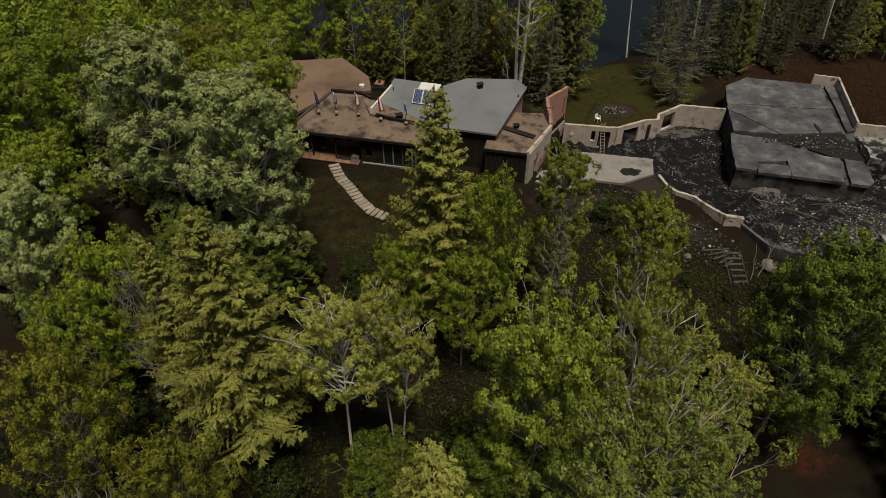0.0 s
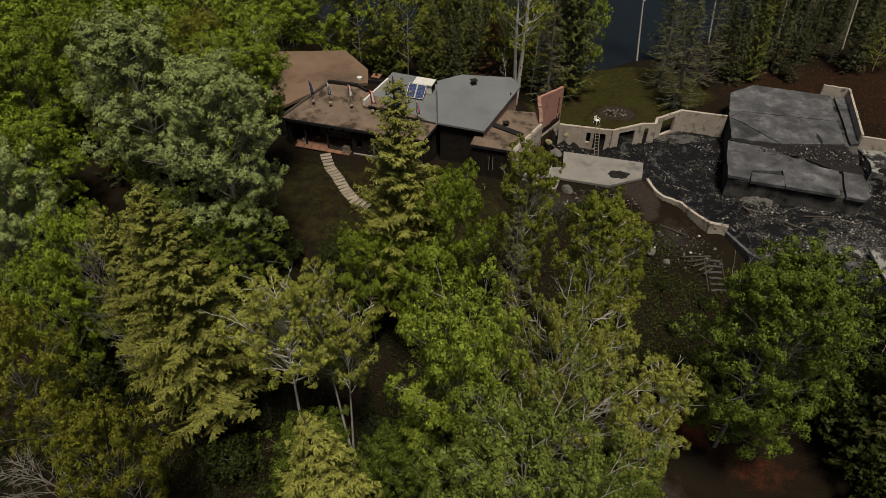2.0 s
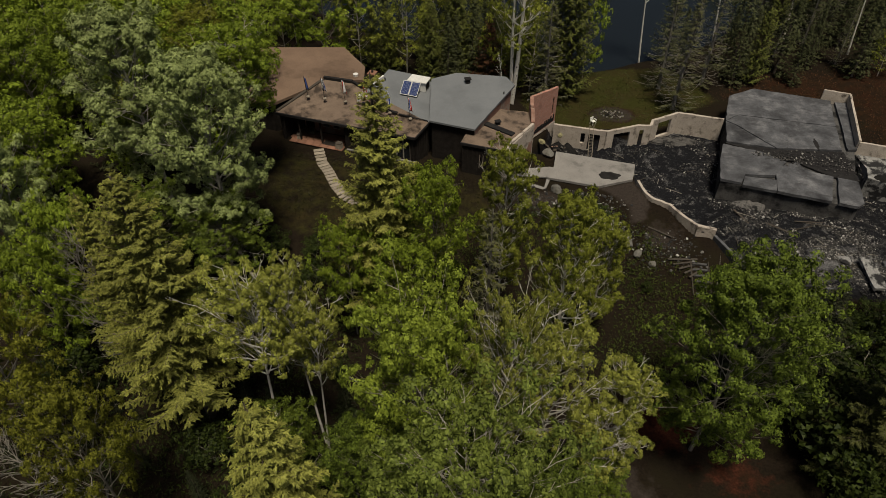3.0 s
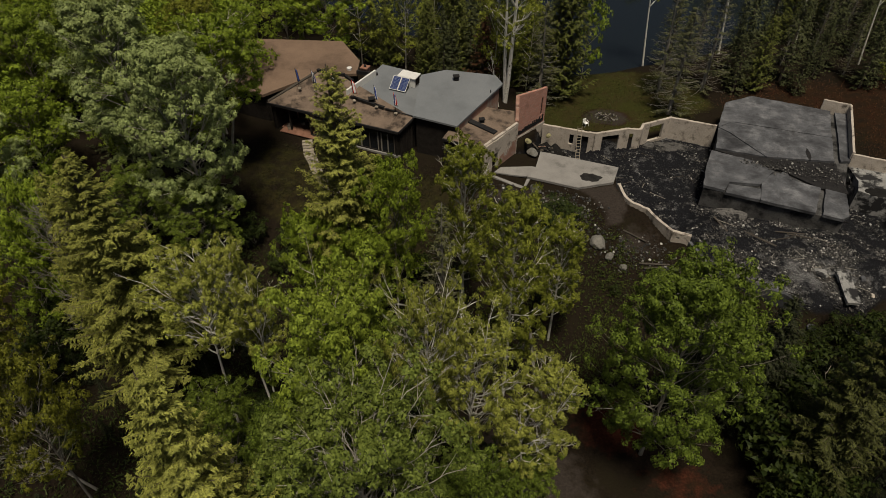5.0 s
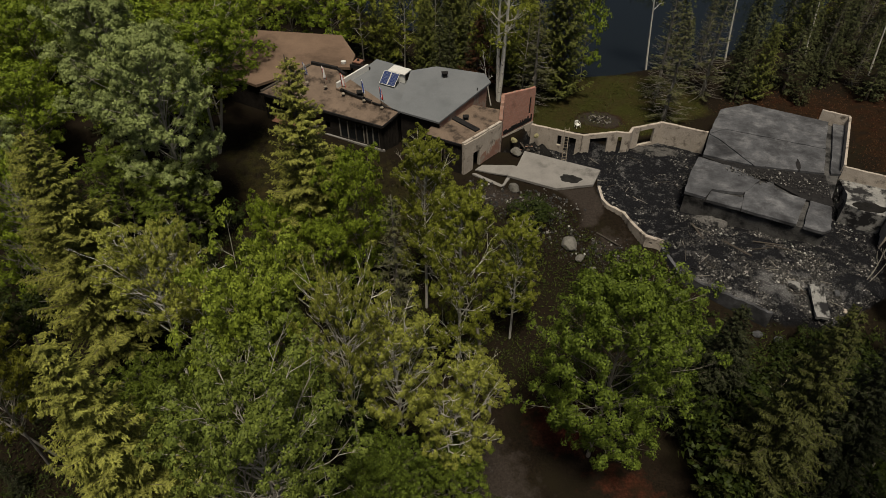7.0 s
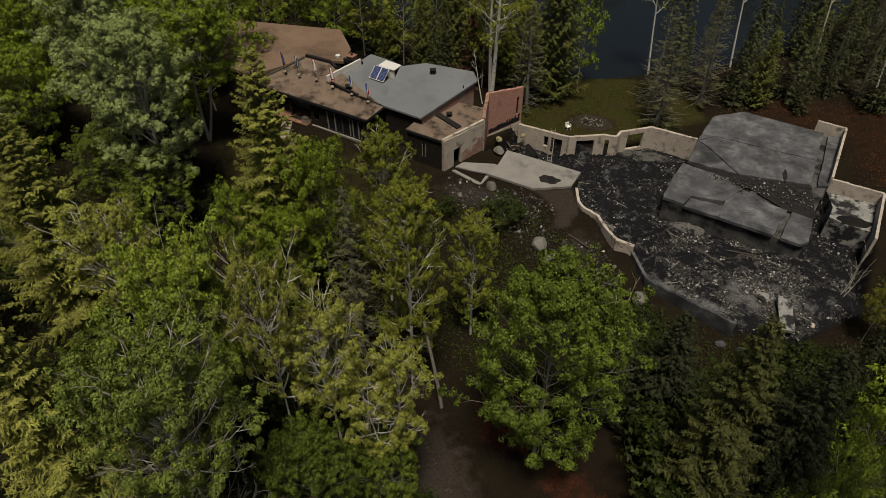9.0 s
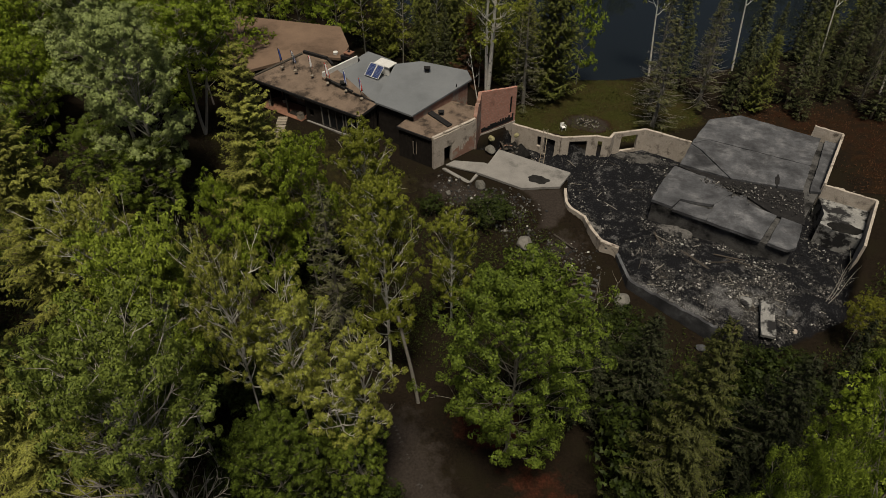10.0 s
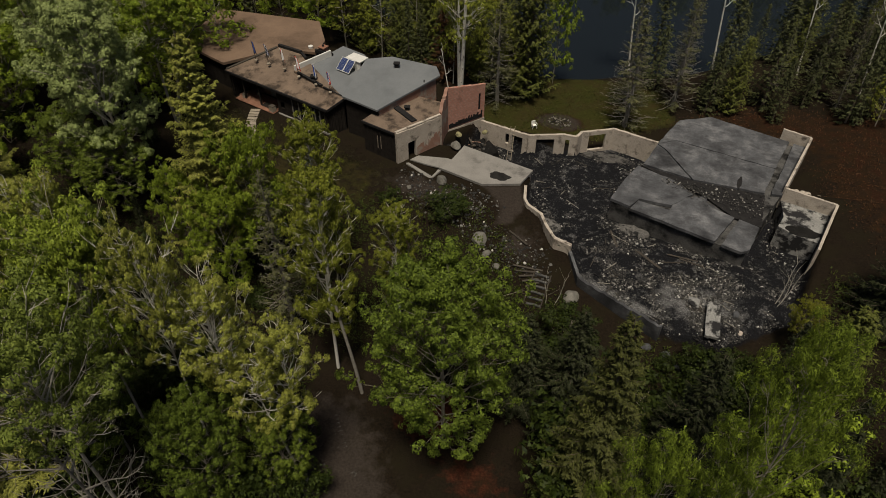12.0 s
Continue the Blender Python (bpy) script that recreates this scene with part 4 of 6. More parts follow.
def fill_woods():
    """The closed woods round the clearing: dark conifers, maples and birches at seeded places."""
    rng = random.Random(17)
    keep_out = [(-20, 69), (-30, 84), (-8, 84), (2, 77.5), (3, 82), (14, 82), (22, 91), (34, 91), (44, 86.5), (56, 90), (78, 88), (78, 62), (56, 58), (54, 48), (48, 43), (33, 43), (36, 30), (33, 8), (12, 8), (12, 30), (6, 43), (-7, 44), (-16, 50)]
    placed = [(o.matrix_basis.translation.x, o.matrix_basis.translation.y) for o in scene.objects if o.parent is None and "category" in o and o["category"] in {v[1] for v in TREE_LABEL.values()}]

    def scatter(n, box_, kinds, tops, gap, keep=None):
        x0, x1, y0, y1 = box_
        for _ in range(n):
            x, y = x0 + rng.random() * (x1 - x0), y0 + rng.random() * (y1 - y0)
            if inside(keep_out, [x], [y], 0.5)[0] > 0.2 or (inside([(17, 84), (29, 86), (31.5, 100), (17, 100)], [x], [y], 0.5)[0] > 0.3) or (-14 < x < -4 and y > 90) or (y < 145 and inside(LAKE_SHORE, [x], [y], 1.0)[0] > 0.3) or near_any(x, y, placed, gap) or (keep and not keep(x, y)):
                continue
            placed.append((x, y))
            k = kinds[rng.randrange(len(kinds))]
            plant(k, x, y, gz(x, y) + tops[0] + rng.random() * (tops[1] - tops[0]))

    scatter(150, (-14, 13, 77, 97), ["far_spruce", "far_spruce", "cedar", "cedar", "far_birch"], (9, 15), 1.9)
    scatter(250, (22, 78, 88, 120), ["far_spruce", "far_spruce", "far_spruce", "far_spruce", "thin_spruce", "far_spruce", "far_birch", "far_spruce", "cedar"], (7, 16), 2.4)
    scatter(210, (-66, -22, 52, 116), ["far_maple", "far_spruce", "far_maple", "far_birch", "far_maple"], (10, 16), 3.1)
    # Low gap fillers, with shade put into their dark needles and leaves.
    scatter(200, (-42, -5, 16, 47), ["dark_spruce", "shrub", "dark_spruce"], (2, 5.5), 2.2)
    scatter(150, (-54, -25, 22, 62), ["far_maple", "far_maple", "far_spruce", "far_birch", "far_spruce"], (9, 16), 3.7)
    scatter(60, (-26, 7, 4, 34), ["shrub", "dark_spruce"], (3, 7), 2.9)
    scatter(90, (47, 72, 16, 64), ["dark_spruce", "dark_spruce", "dark_spruce", "dark_spruce"], (6, 13), 2.8, lambda x, y: y < 46 or x > 61)
    scatter(150, (30, 57, 12, 44), ["dark_spruce", "dark_spruce", "dark_spruce", "shrub"], (3, 8), 2.1)
    scatter(26, (-30, 80, 150, 165), ["far_spruce", "far_maple"], (13, 18), 4.5, lambda x, y: True)
    for _ in range(90):
        x, y = -20 + rng.random() * 75, 30 + rng.random() * 24
        if near_any(x, y, placed, 1.6) or inside(LAWN, [x], [y], 0.5)[0] > 0.3 or inside(ROAD, [x], [y], 0.5)[0] > 0.3 or inside(BASIN, [x], [y], 2.0)[0] > 0.1 or (12 < x < 31 and 46 < y < 60) or (10 < x < 36 and y < 40):
            continue
        placed.append((x, y))
        plant("shrub", x, y, gz(x, y) + 1.0 + rng.random() * 2.0)


fill_woods()


# ---- the house ----
def roof(name, corners, material, parent, thick=0.28, label=""):
    bm = bmesh.new()
    prism(bm, corners, thick)
    return part(name, bm, material, parent, label)


house = tagged(thing("house", 0, 0, 0), "low fire-damaged house with tan and grey flat roofs", "house")
FRONT = [(-17.6, 64.0, 3.65), (-0.8, 60.5, 3.65), (0.5, 62.5, 4.45), (-8.3, 65.7, 4.6), (-9.6, 69.6, 4.8), (-13.2, 70.0, 4.9)]
REAR = [(-28.5, 78.2, 4.3), (-13.0, 80.0, 4.3), (-9.2, 75.0, 4.3), (-8.6, 71.5, 4.35), (-13.4, 70.3, 4.45), (-18.5, 65.0, 4.0), (-27.0, 67.5, 4.1)]
LOWER = [(-8.1, 65.75, 4.45), (0.6, 62.65, 4.4), (1.8, 70.0, 4.5), (-2.4, 73.2, 4.5), (-6.0, 74.2, 4.5)]
UPPER = [(0.0, 69.5, 6.05), (2.8, 71.0, 6.2), (8.7, 71.2, 5.95), (9.8, 69.6, 5.8), (5.8, 60.7, 5.05), (0.7, 61.8, 5.15)]
WING = [(4.4, 59.6, 4.05), (8.85, 58.65, 4.05), (12.0, 64.1, 4.05), (11.6, 66.6, 4.1), (6.2, 67.0, 4.1)]
roof("front_roof", FRONT, TAN_ROOF, house, label="tan gravel roof over the front rooms")
roof("rear_roof", REAR, REAR_ROOF, house, 0.35, "brown gravel roof at the back")
roof("lower_roof", LOWER, GREY_ROOF, house, 0.25, "grey membrane roof below the main one")
roof("upper_roof", UPPER, GREY_ROOF, house, 0.22, "smooth grey membrane main roof")
roof("wing_roof", WING, TAN_ROOF, house, 0.3, "tan roof of the burnt end room")


def edge_strip(name, a, b, width, height, material, parent, label=""):
    """A strip along a roof edge from a to b, standing on the roof."""
    a, b = Vector(a), Vector(b)
    bm = bmesh.new()
    d = (b - a).normalized()
    side = Vector((-d.y, d.x, 0)).normalized() * width / 2
    v = [bm.verts.new(p + s + Vector((0, 0, h))) for h in (-0.03, height) for p, s in ((a, -side), (b, -side), (b, side), (a, side))]
    for f in ((0, 3, 2, 1), (4, 5, 6, 7), (0, 1, 5, 4), (1, 2, 6, 5), (2, 3, 7, 6), (3, 0, 4, 7)):
        bm.faces.new([v[i] for i in f])
    return part(name, bm, material, parent, label)


edge_strip("fascia", (-17.6, 63.95, 3.40), (-0.8, 60.44, 3.40), 0.16, 0.27, BLACK, house, "charred black eave board")
edge_strip("fascia", (-0.74, 60.5, 3.40), (0.55, 62.5, 4.2), 0.14, 0.24, BLACK, house)
edge_strip("flashing", (-17.5, 64.2, 3.68), (-13.3, 69.9, 4.92), 0.35, 0.10, TIMBER, house, "pale worn roof edge")
edge_strip("parapet", (-13.2, 70.15, 4.9), (-9.6, 69.75, 4.8), 0.35, 0.35, BLACK, house, "burnt black parapet")
edge_strip("parapet", (-9.5, 69.7, 4.75), (-8.2, 68.6, 4.72), 0.3, 0.32, BLACK, house)
edge_strip("parapet", (-8.15, 65.8, 4.5), (-6.1, 71.2, 4.5), 0.22, 0.75, WHITE, house, "white sheet-metal upstand")
edge_strip("parapet", (-8.6, 71.55, 4.35), (-5.9, 71.3, 4.35), 0.3, 0.45, BLACK, house)
edge_strip("gutter", (-7.6, 65.55, 4.5), (-3.2, 63.9, 4.45), 0.30, 0.20, BLACK, house)
edge_strip("gutter", (-3.0, 63.8, 4.45), (0.4, 62.7, 4.42), 0.16, 0.12, BLACK, house)
edge_strip("burnt_beam", (6.6, 63.6, 4.1), (10.0, 61.6, 4.06), 0.7, 0.16, BLACK, house, "charred roof beam lying on the roof")
edge_strip("fascia", (4.35, 59.55, 3.8), (8.85, 58.58, 3.8), 0.14, 0.24, BLACK, house)
edge_strip("coping", (9.0, 58.7, 4.06), (12.15, 64.1, 4.08), 0.30, 0.09, WHITEWASH, house, "pale wall coping")


def inset(corners, d):
    c = sum((Vector(p) for p in corners), Vector()) / len(corners)
    return [Vector(p) + (c - Vector(p)).normalized() * d for p in corners]


def walls_under(corners, d, z0, material, name, skip=()):
    pts = inset(corners, d)
    for i, (a, b) in enumerate(zip(pts, pts[1:] + pts[:1])):
        if i in skip:
            continue
        part(name, wall_bm(a, b, z0, [(0, a.z - 0.25), (1, b.z - 0.25)], 0.25), material, house)


walls_under(FRONT, 0.5, -0.1, CHARRED, "wall", skip=(0, 3))
walls_under(REAR, 0.6, -0.6, CHARRED, "wall")
walls_under(UPPER, 0.55, -0.1, CHARRED, "wall", skip=(3,))
walls_under(LOWER, 0.5, -0.3, CHARRED, "wall", skip=(0,))
p0, p1 = inset(UPPER, 0.55)[3], inset(UPPER, 0.55)[4]
part("wall", wall_bm(p0, p1, -0.1, [(0, p0.z - 0.25), (1, p1.z - 0.25)], 0.25), RUST, house, "brown brick side wall")


def glazed(a, b, z0, z1, n, parent, glass=True):
    """A run of posts between a and b, with panes, sill and header."""
    m, length = along(a, b)
    bm = bmesh.new()
    box(bm, 0, length, -0.10, 0.10, z0 - 0.35, z0, m)
    w = part("window", bm, CHARRED, parent)
    for i in range(n + 1):
        bm = bmesh.new()
        box(bm, length * i / n - 0.06, length * i / n + 0.06, -0.13, 0.07, z0, z1, m)
        part("post", bm, DEAD_WOOD if i % 3 != 2 else TIMBER, w)
    for i in range(n):
        bm = bmesh.new()
        box(bm, length * i / n + 0.06, length * (i + 1) / n - 0.06, -0.02, 0.02, z0, z1, m)
        part("pane", bm, GLASS, w)
    bm = bmesh.new()
    box(bm, 0, length, -0.12, 0.12, z1, z1 + 0.25, m)
    part("header", bm, CHARRED, w)


# front: open porch over the patio, then a long glazed wall
part("wall", wall_bm((-9.2, 62.75), (-0.9, 61.0), -0.2, [(0, 3.4), (1, 3.4)], 0.25, holes=[(0.5, 1.2, 1.0, 1.9), (2.6, 5.9, 0.35, 2.9), (6.3, 8.0, 0.35, 2.9)]), CHARRED, house)
glazed((-6.66, 62.15), (-3.43, 61.47), 0.4, 2.85, 3, house)
glazed((-3.0, 61.37), (-1.4, 61.02), 0.4, 2.85, 2, house)
part("wall", wall_bm((-16.0, 66.8), (-9.2, 65.2), -0.2, [(0, 3.6), (1, 3.6)], 0.25, holes=[(1.0, 2.2, 0.0, 2.2), (3.4, 4.2, 1.0, 2.0), (4.8, 5.6, 1.0, 2.0)]), RUST, house, "red-brown brick porch wall")
part("wall", wall_bm((-9.2, 62.75), (-9.2, 65.2), -0.2, [(0, 3.4), (1, 3.6)], 0.25), CHARRED, house)
for k, (x, y) in enumerate([(-16.8, 64.1), (-14.9, 63.75), (-12.2, 63.2)]):
    bm = bmesh.new()
    box(bm, x - 0.09, x + 0.09, y - 0.09, y + 0.09, -0.1, 3.4)
    part("porch_post", bm, CHARRED, house)
part("end_wall", wall_bm((-0.9, 61.0), (0.3, 62.7), -0.2, [(0, 3.4), (1, 4.15)], 0.22), CHARRED, house)
for i in range(5):
    bm = bmesh.new()
    a = Vector((-0.78, 60.93)).lerp(Vector((0.42, 62.63)), (i + 0.5) / 5)
    box(bm, a.x - 0.05, a.x + 0.05, a.y - 0.05, a.y + 0.05, -0.1, 3.4 + 0.13 * i)
    part("batten", bm, CHARRED, house)

edge_strip("plinth", (-9.15, 62.45, -0.05), (-0.75, 60.75, -0.05), 0.22, 0.30, PLATFORM, house, "pale concrete strip along the foot of the wall")
for sx in (3.4, 4.8):
    m, _ = along((-16.0, 66.8), (-9.2, 65.2))
    bm = bmesh.new()
    for x0, x1, z0, z1 in ((sx - 0.06, sx + 0.86, 0.92, 1.0), (sx - 0.06, sx + 0.86, 2.0, 2.08), (sx - 0.06, sx, 1.0, 2.0), (sx + 0.80, sx + 0.86, 1.0, 2.0)):
        box(bm, x0, x1, -0.18, -0.10, z0, z1, m)
    part("window_frame", bm, WHITE, house, "white frame of a small porch window")

# the end room: dark boarded front, cream side wall with a doorway
part("wall", wall_bm((4.6, 59.75), (8.9, 58.8), -0.1, [(0, 3.8), (1, 3.8)], 0.22, holes=[(1.9, 2.35, 1.0, 3.0)]), CHARRED, house, "charred boarded wall")
for i in range(9):
    bm = bmesh.new()
    a = Vector((4.6, 59.62)).lerp(Vector((8.9, 58.67)), i / 8)
    box(bm, a.x - 0.05, a.x + 0.05, a.y - 0.04, a.y + 0.04, -0.1, 3.75)
    part("batten", bm, CHARRED, house)
bm = bmesh.new()
a = Vector((4.6, 59.6)).lerp(Vector((8.9, 58.65)), 0.49)
for dx in (-0.20, 0.20):
    box(bm, a.x + dx - 0.03, a.x + dx + 0.03, a.y - 0.08, a.y + 0.04, 1.2, 2.8)
part("window_frame", bm, FLAGSTONE, house, "pale narrow window frame")
part("wall", wall_bm((9.1, 58.6), (12.15, 64.15), -0.3, [(0, 4.05), (0.55, 4.0), (1, 4.05)], 0.35, holes=[(1.5, 2.6, -0.2, 2.25)], ragged=0.12, seed=4), WHITEWASH, house, "cream masonry side wall with doorway")
bm = bmesh.new()
m, _ = along((9.1, 58.6), (12.15, 64.15))
for i in range(40):
    s0 = 2.75 + 3.4 * i / 40
    h0 = 1.25 + 0.9 * noise.noise(Vector((i * 0.11, 3.3, 0))) + 0.45 * noise.noise(Vector((i * 0.45, 7.1, 0))) + 0.9 * (i / 40) ** 2
    box(bm, s0, s0 + 3.4 / 40, -0.20, -0.182, 0.1 + 0.12 * abs(noise.noise(Vector((i * 0.5, 1.7, 0)))), h0, m)
part("bare_brick", bm, RUST, house, "brick showing under fallen plaster")
part("wall", wall_bm((4.8, 60.0), (6.3, 66.6), -0.2, [(0, 3.8), (1, 3.8)], 0.25), CHARRED, house)
part("wall", wall_bm((12.1, 64.2), (11.8, 66.75), -0.4, [(0, 4.3), (0.25, 5.3), (0.6, 5.5), (1, 6.0)], 0.4, ragged=0.35, seed=9, step=0.25), RUST, house, "broken pinkish brick pier")
tall = part("brick_wall", wall_bm((0, 0), (5.55, 0), 0.35, [(0, 6.0), (1, 4.95)], 0.32, holes=[(4.6, 4.95, 1.6, 3.9)], ragged=0.08, seed=3), BRICK, None)
m, _ = along((11.75, 66.8), (14.9, 71.4))
for v in tall.data.vertices:
    v.co = (v.co.x, v.co.z, -v.co.y)
tall.matrix_basis = m @ Matrix.Rotation(radians(90), 4, "X")
tagged(tall, "tall standing red brick wall, scorched along its foot", "brick wall", kind="structure")
structure("wall_footing", wall_bm((11.75, 66.8), (14.9, 71.4), -2.9, [(0, 0.33), (1, 0.33)], 0.45, ragged=0.05, seed=5), WHITEWASH, "cream concrete footing under the brick wall", "wall")
bm = bmesh.new()
rng = random.Random(12)
for i in range(26):
    s, h = 0.3 + 4.9 * i / 26, 0.25 + 0.55 * rng.random()
    box(bm, s, s + 0.21, -0.215, -0.165, 0.55, 0.75 + h * (0.5 + 0.5 * i / 26), m)
box(bm, 4.58, 4.97, -0.05, 0.05, 1.6, 3.9, m)
scorch = part("scorched_boards", bm, BLACK, None)
tagged(scorch, "ragged charred boards at the brick wall's foot", "charred boards")

# chimney, roof box, vents
def chimney():
    ob = tagged(thing("chimney", -7.6, 71.9, 4.2, -12), "short orange brick chimney with a cap", "chimney")
    bm = bmesh.new()
    box(bm, -0.42, 0.42, -0.42, 0.42, 0, 0.85)
    part("stack", bm, RUST, ob)
    bm = bmesh.new()
    box(bm, -0.52, 0.52, -0.52, 0.52, 0.85, 1.0)
    bevel(bm, 0.03)
    part("cap", bm, PAVER, ob)
    bm = bmesh.new()
    rod(bm, (0, 0, 1.0), (0, 0, 1.2), 0.16)
    part("flue", bm, BLACK, ob)


chimney()


def solar_array():
    ob = tagged(thing("solar_panels", -2.5, 68.0, 4.5, -14), "pair of tilted blue solar panels on the roof", "solar panels")
    tilt = Matrix.Translation((0, -0.2, 0.15)) @ Matrix.Rotation(radians(38), 4, "X")
    for i in (0, 1):
        bm = bmesh.new()
        x0 = -1.08 + 1.09 * i
        box(bm, x0, x0 + 1.05, 0, 1.75, 0, 0.05, tilt)
        fr = part("panel", bm, WHITE, ob, "white-framed solar panel")
        me = mesh_of("cells", [(x0 + 0.05, 0.05, 0), (x0 + 1.0, 0.05, 0), (x0 + 1.0, 1.70, 0), (x0 + 0.05, 1.70, 0), (x0 + 0.05, 0.05, 0.006), (x0 + 1.0, 0.05, 0.006), (x0 + 1.0, 1.70, 0.006), (x0 + 0.05, 1.70, 0.006)], [(4, 5, 6, 7), (0, 3, 2, 1), (0, 1, 5, 4), (1, 2, 6, 5), (2, 3, 7, 6), (3, 0, 4, 7)], CELL)
        c = new("cells", me)
        c.parent = fr
        c.matrix_basis = tilt @ Matrix.Translation((0, 0, 0.05))
    for x in (-1.0, 0.0, 1.0):
        bm = bmesh.new()
        rod(bm, (x, 1.05, 0.0), (x, 1.12, 1.15), 0.03)
        part("strut", bm, WHITE, ob)
    bx = tagged(thing("roof_hatch", -1.6, 69.7, 4.5, -14), "white sheet-metal hatch box on the roof", "roof hatch")
    bm = bmesh.new()
    box(bm, -1.1, 1.1, -0.5, 0.9, 0, 1.15)
    bevel(bm, 0.04)
    part("casing", bm, WHITE, bx)
    bm = bmesh.new()
    box(bm, -1.2, 1.2, -0.6, 1.0, 1.15, 1.25)
    part("lid", bm, WHITE, bx)
    bm = bmesh.new()
    box(bm, 1.1, 1.13, -0.3, 0.7, 0.2, 1.0)
    part("louvre", bm, CHARRED, bx)


solar_array()


def roof_vent(x, y, z, s=1.0):
    ob = tagged(thing("roof_vent", x, y, z, 20), "small black roof vent with a hood", "roof vent")
    bm = bmesh.new()
    box(bm, -0.24 * s, 0.24 * s, -0.24 * s, 0.24 * s, -0.05, 0.4 * s)
    part("base", bm, BLACK, ob)
    bm = bmesh.new()
    box(bm, -0.38 * s, 0.38 * s, -0.34 * s, 0.34 * s, 0.4 * s, 0.55 * s)
    bevel(bm, 0.05 * s)
    part("hood", bm, BLACK, ob)


roof_vent(4.3, 69.2, 6.0)
roof_vent(-4.9, 64.9, 4.5, 1.05)
roof_vent(8.2, 63.6, 4.05, 0.9)
for x, y in ((8.6, 67.6), (-9.8, 72.3)):
    ob = tagged(thing("roof_pipe", x, y, 5.6 if x > 0 else 4.3), "short vent pipe on the roof", "vent pipe")
    bm = bmesh.new()
    rod(bm, (0, 0, -0.1), (0, 0, 0.35), 0.07 if x > 0 else 0.3, 0.07 if x > 0 else 0.34)
    part("pipe", bm, BLACK if x > 0 else WHITE, ob)


def flag(x, y, z, height, cloths, label, open_=0.0):
    """A flag hanging beside its pole from a roof-edge stand."""
    ob = tagged(thing("flag", x, y, z, tree_rng.uniform(-25, 25)), label, "flag", "flags along the roof edge")
    bm = bmesh.new()
    rod(bm, (0, 0, 0), (-0.22, 0, height), 0.025, 0.02)
    part("pole", bm, CHARRED, ob)
    bm = bmesh.new()
    bmesh.ops.create_icosphere(bm, subdivisions=2, radius=0.26, matrix=Matrix.Diagonal((1, 1, 0.6, 1)))
    for v in bm.verts:
        v.co *= 0.85 + 0.3 * noise.noise(v.co * 4 + Vector((x, y, 0)))
        v.co.z += 0.1
    part("sandbag", bm, FLAGSTONE, ob, "tan sandbag at the foot")
    nx, nz, drop, wide = 7, 8, 1.55, 0.44 + 0.60 * open_
    verts, faces, idx = [], [], []
    for i in range(nz + 1):
        for j in range(nx + 1):
            a, b = j / nx, i / nz
            verts.append((-0.20 + 0.02 * b + wide * a * (0.5 + 0.6 * b), 0.10 * math.sin(a * 9 + b * 2) * (0.4 + b), height - 0.08 - drop * b - 0.25 * a))
    for i in range(nz):
        for j in range(nx):
            q = i * (nx + 1) + j
            faces.append((q, q + 1, q + nx + 2, q + nx + 1))
            idx.append(int((j + (i // 2 if len(cloths) > 3 else 0)) * len(cloths) / nx) % len(cloths))
    me = mesh_of("cloth", verts, faces, cloths, idx, True)
    c = new("cloth", me)
    c.parent = ob
    sol = c.modifiers.new("thickness", "SOLIDIFY")
    sol.thickness = 0.012


flag(-14.2, 66.3, 4.55, 2.7, [DARK_CLOTH, BLUE_CLOTH, DARK_CLOTH], "dark folded flag on a short pole")
flag(-12.1, 66.0, 4.6, 2.8, [BLUE_CLOTH, WHITE_CLOTH, DARK_CLOTH, WHITE_CLOTH], "dark and white flag hanging limp")
flag(-9.6, 65.7, 4.5, 2.9, [WHITE_CLOTH, RED_CLOTH, WHITE_CLOTH, WHITE_CLOTH], "white flag with red marks hanging limp")
flag(-7.0, 64.8, 4.45, 2.8, [RED_CLOTH, WHITE_CLOTH, RED_CLOTH], "red and white flag half spread", 0.6)
flag(-4.1, 64.0, 4.4, 2.8, [WHITE_CLOTH, BLUE_CLOTH, WHITE_CLOTH], "blue and white flag hanging limp")
flag(-1.6, 63.1, 4.35, 2.8, [RED_CLOTH, WHITE_CLOTH, BLUE_CLOTH, WHITE_CLOTH, RED_CLOTH], "striped red, white and blue flag")

# ---- the burnt ruin ----
LABEL_RUIN = "cream roofless basement wall of the burnt building"


def ruin_wall(name, a, b, tops, holes=(), z0=-3.0, thick=0.32, ragged=0.05, seed=1, label=LABEL_RUIN, material=None):
    ob = structure(name, wall_bm(a, b, z0, tops, thick, holes, ragged, seed), material or WHITEWASH, label, "wall")
    return ob


W = RUIN_WALL
ruin_wall("wall_1", W[0], W[1], [(0, 0.3), (1, 0.3)], [(3.4, 3.9, -1.8, -0.4), (4.3, 5.7, -2.6, -0.35)])
ruin_wall("wall_2", W[1], W[2], [(0, 0.3), (1, 0.35)], [(1.0, 3.2, -2.6, -0.3)], seed=2)
ruin_wall("wall_3", W[2], W[3], [(0, 0.35), (1, 0.3)], [(0.3, 0.8, -2.6, -0.3)], seed=3)
ruin_wall("wall_4", W[3], W[4], [(0, 0.3), (1, 0.4)], seed=4)
ruin_wall("wall_5", W[4], W[5], [(0, 0.4), (1, 0.3)], [(1.0, 3.15, -2.35, -0.25)], seed=5)
ruin_wall("wall_6", W[5], W[6], [(0, 0.3), (1, 0.3)], seed=6)

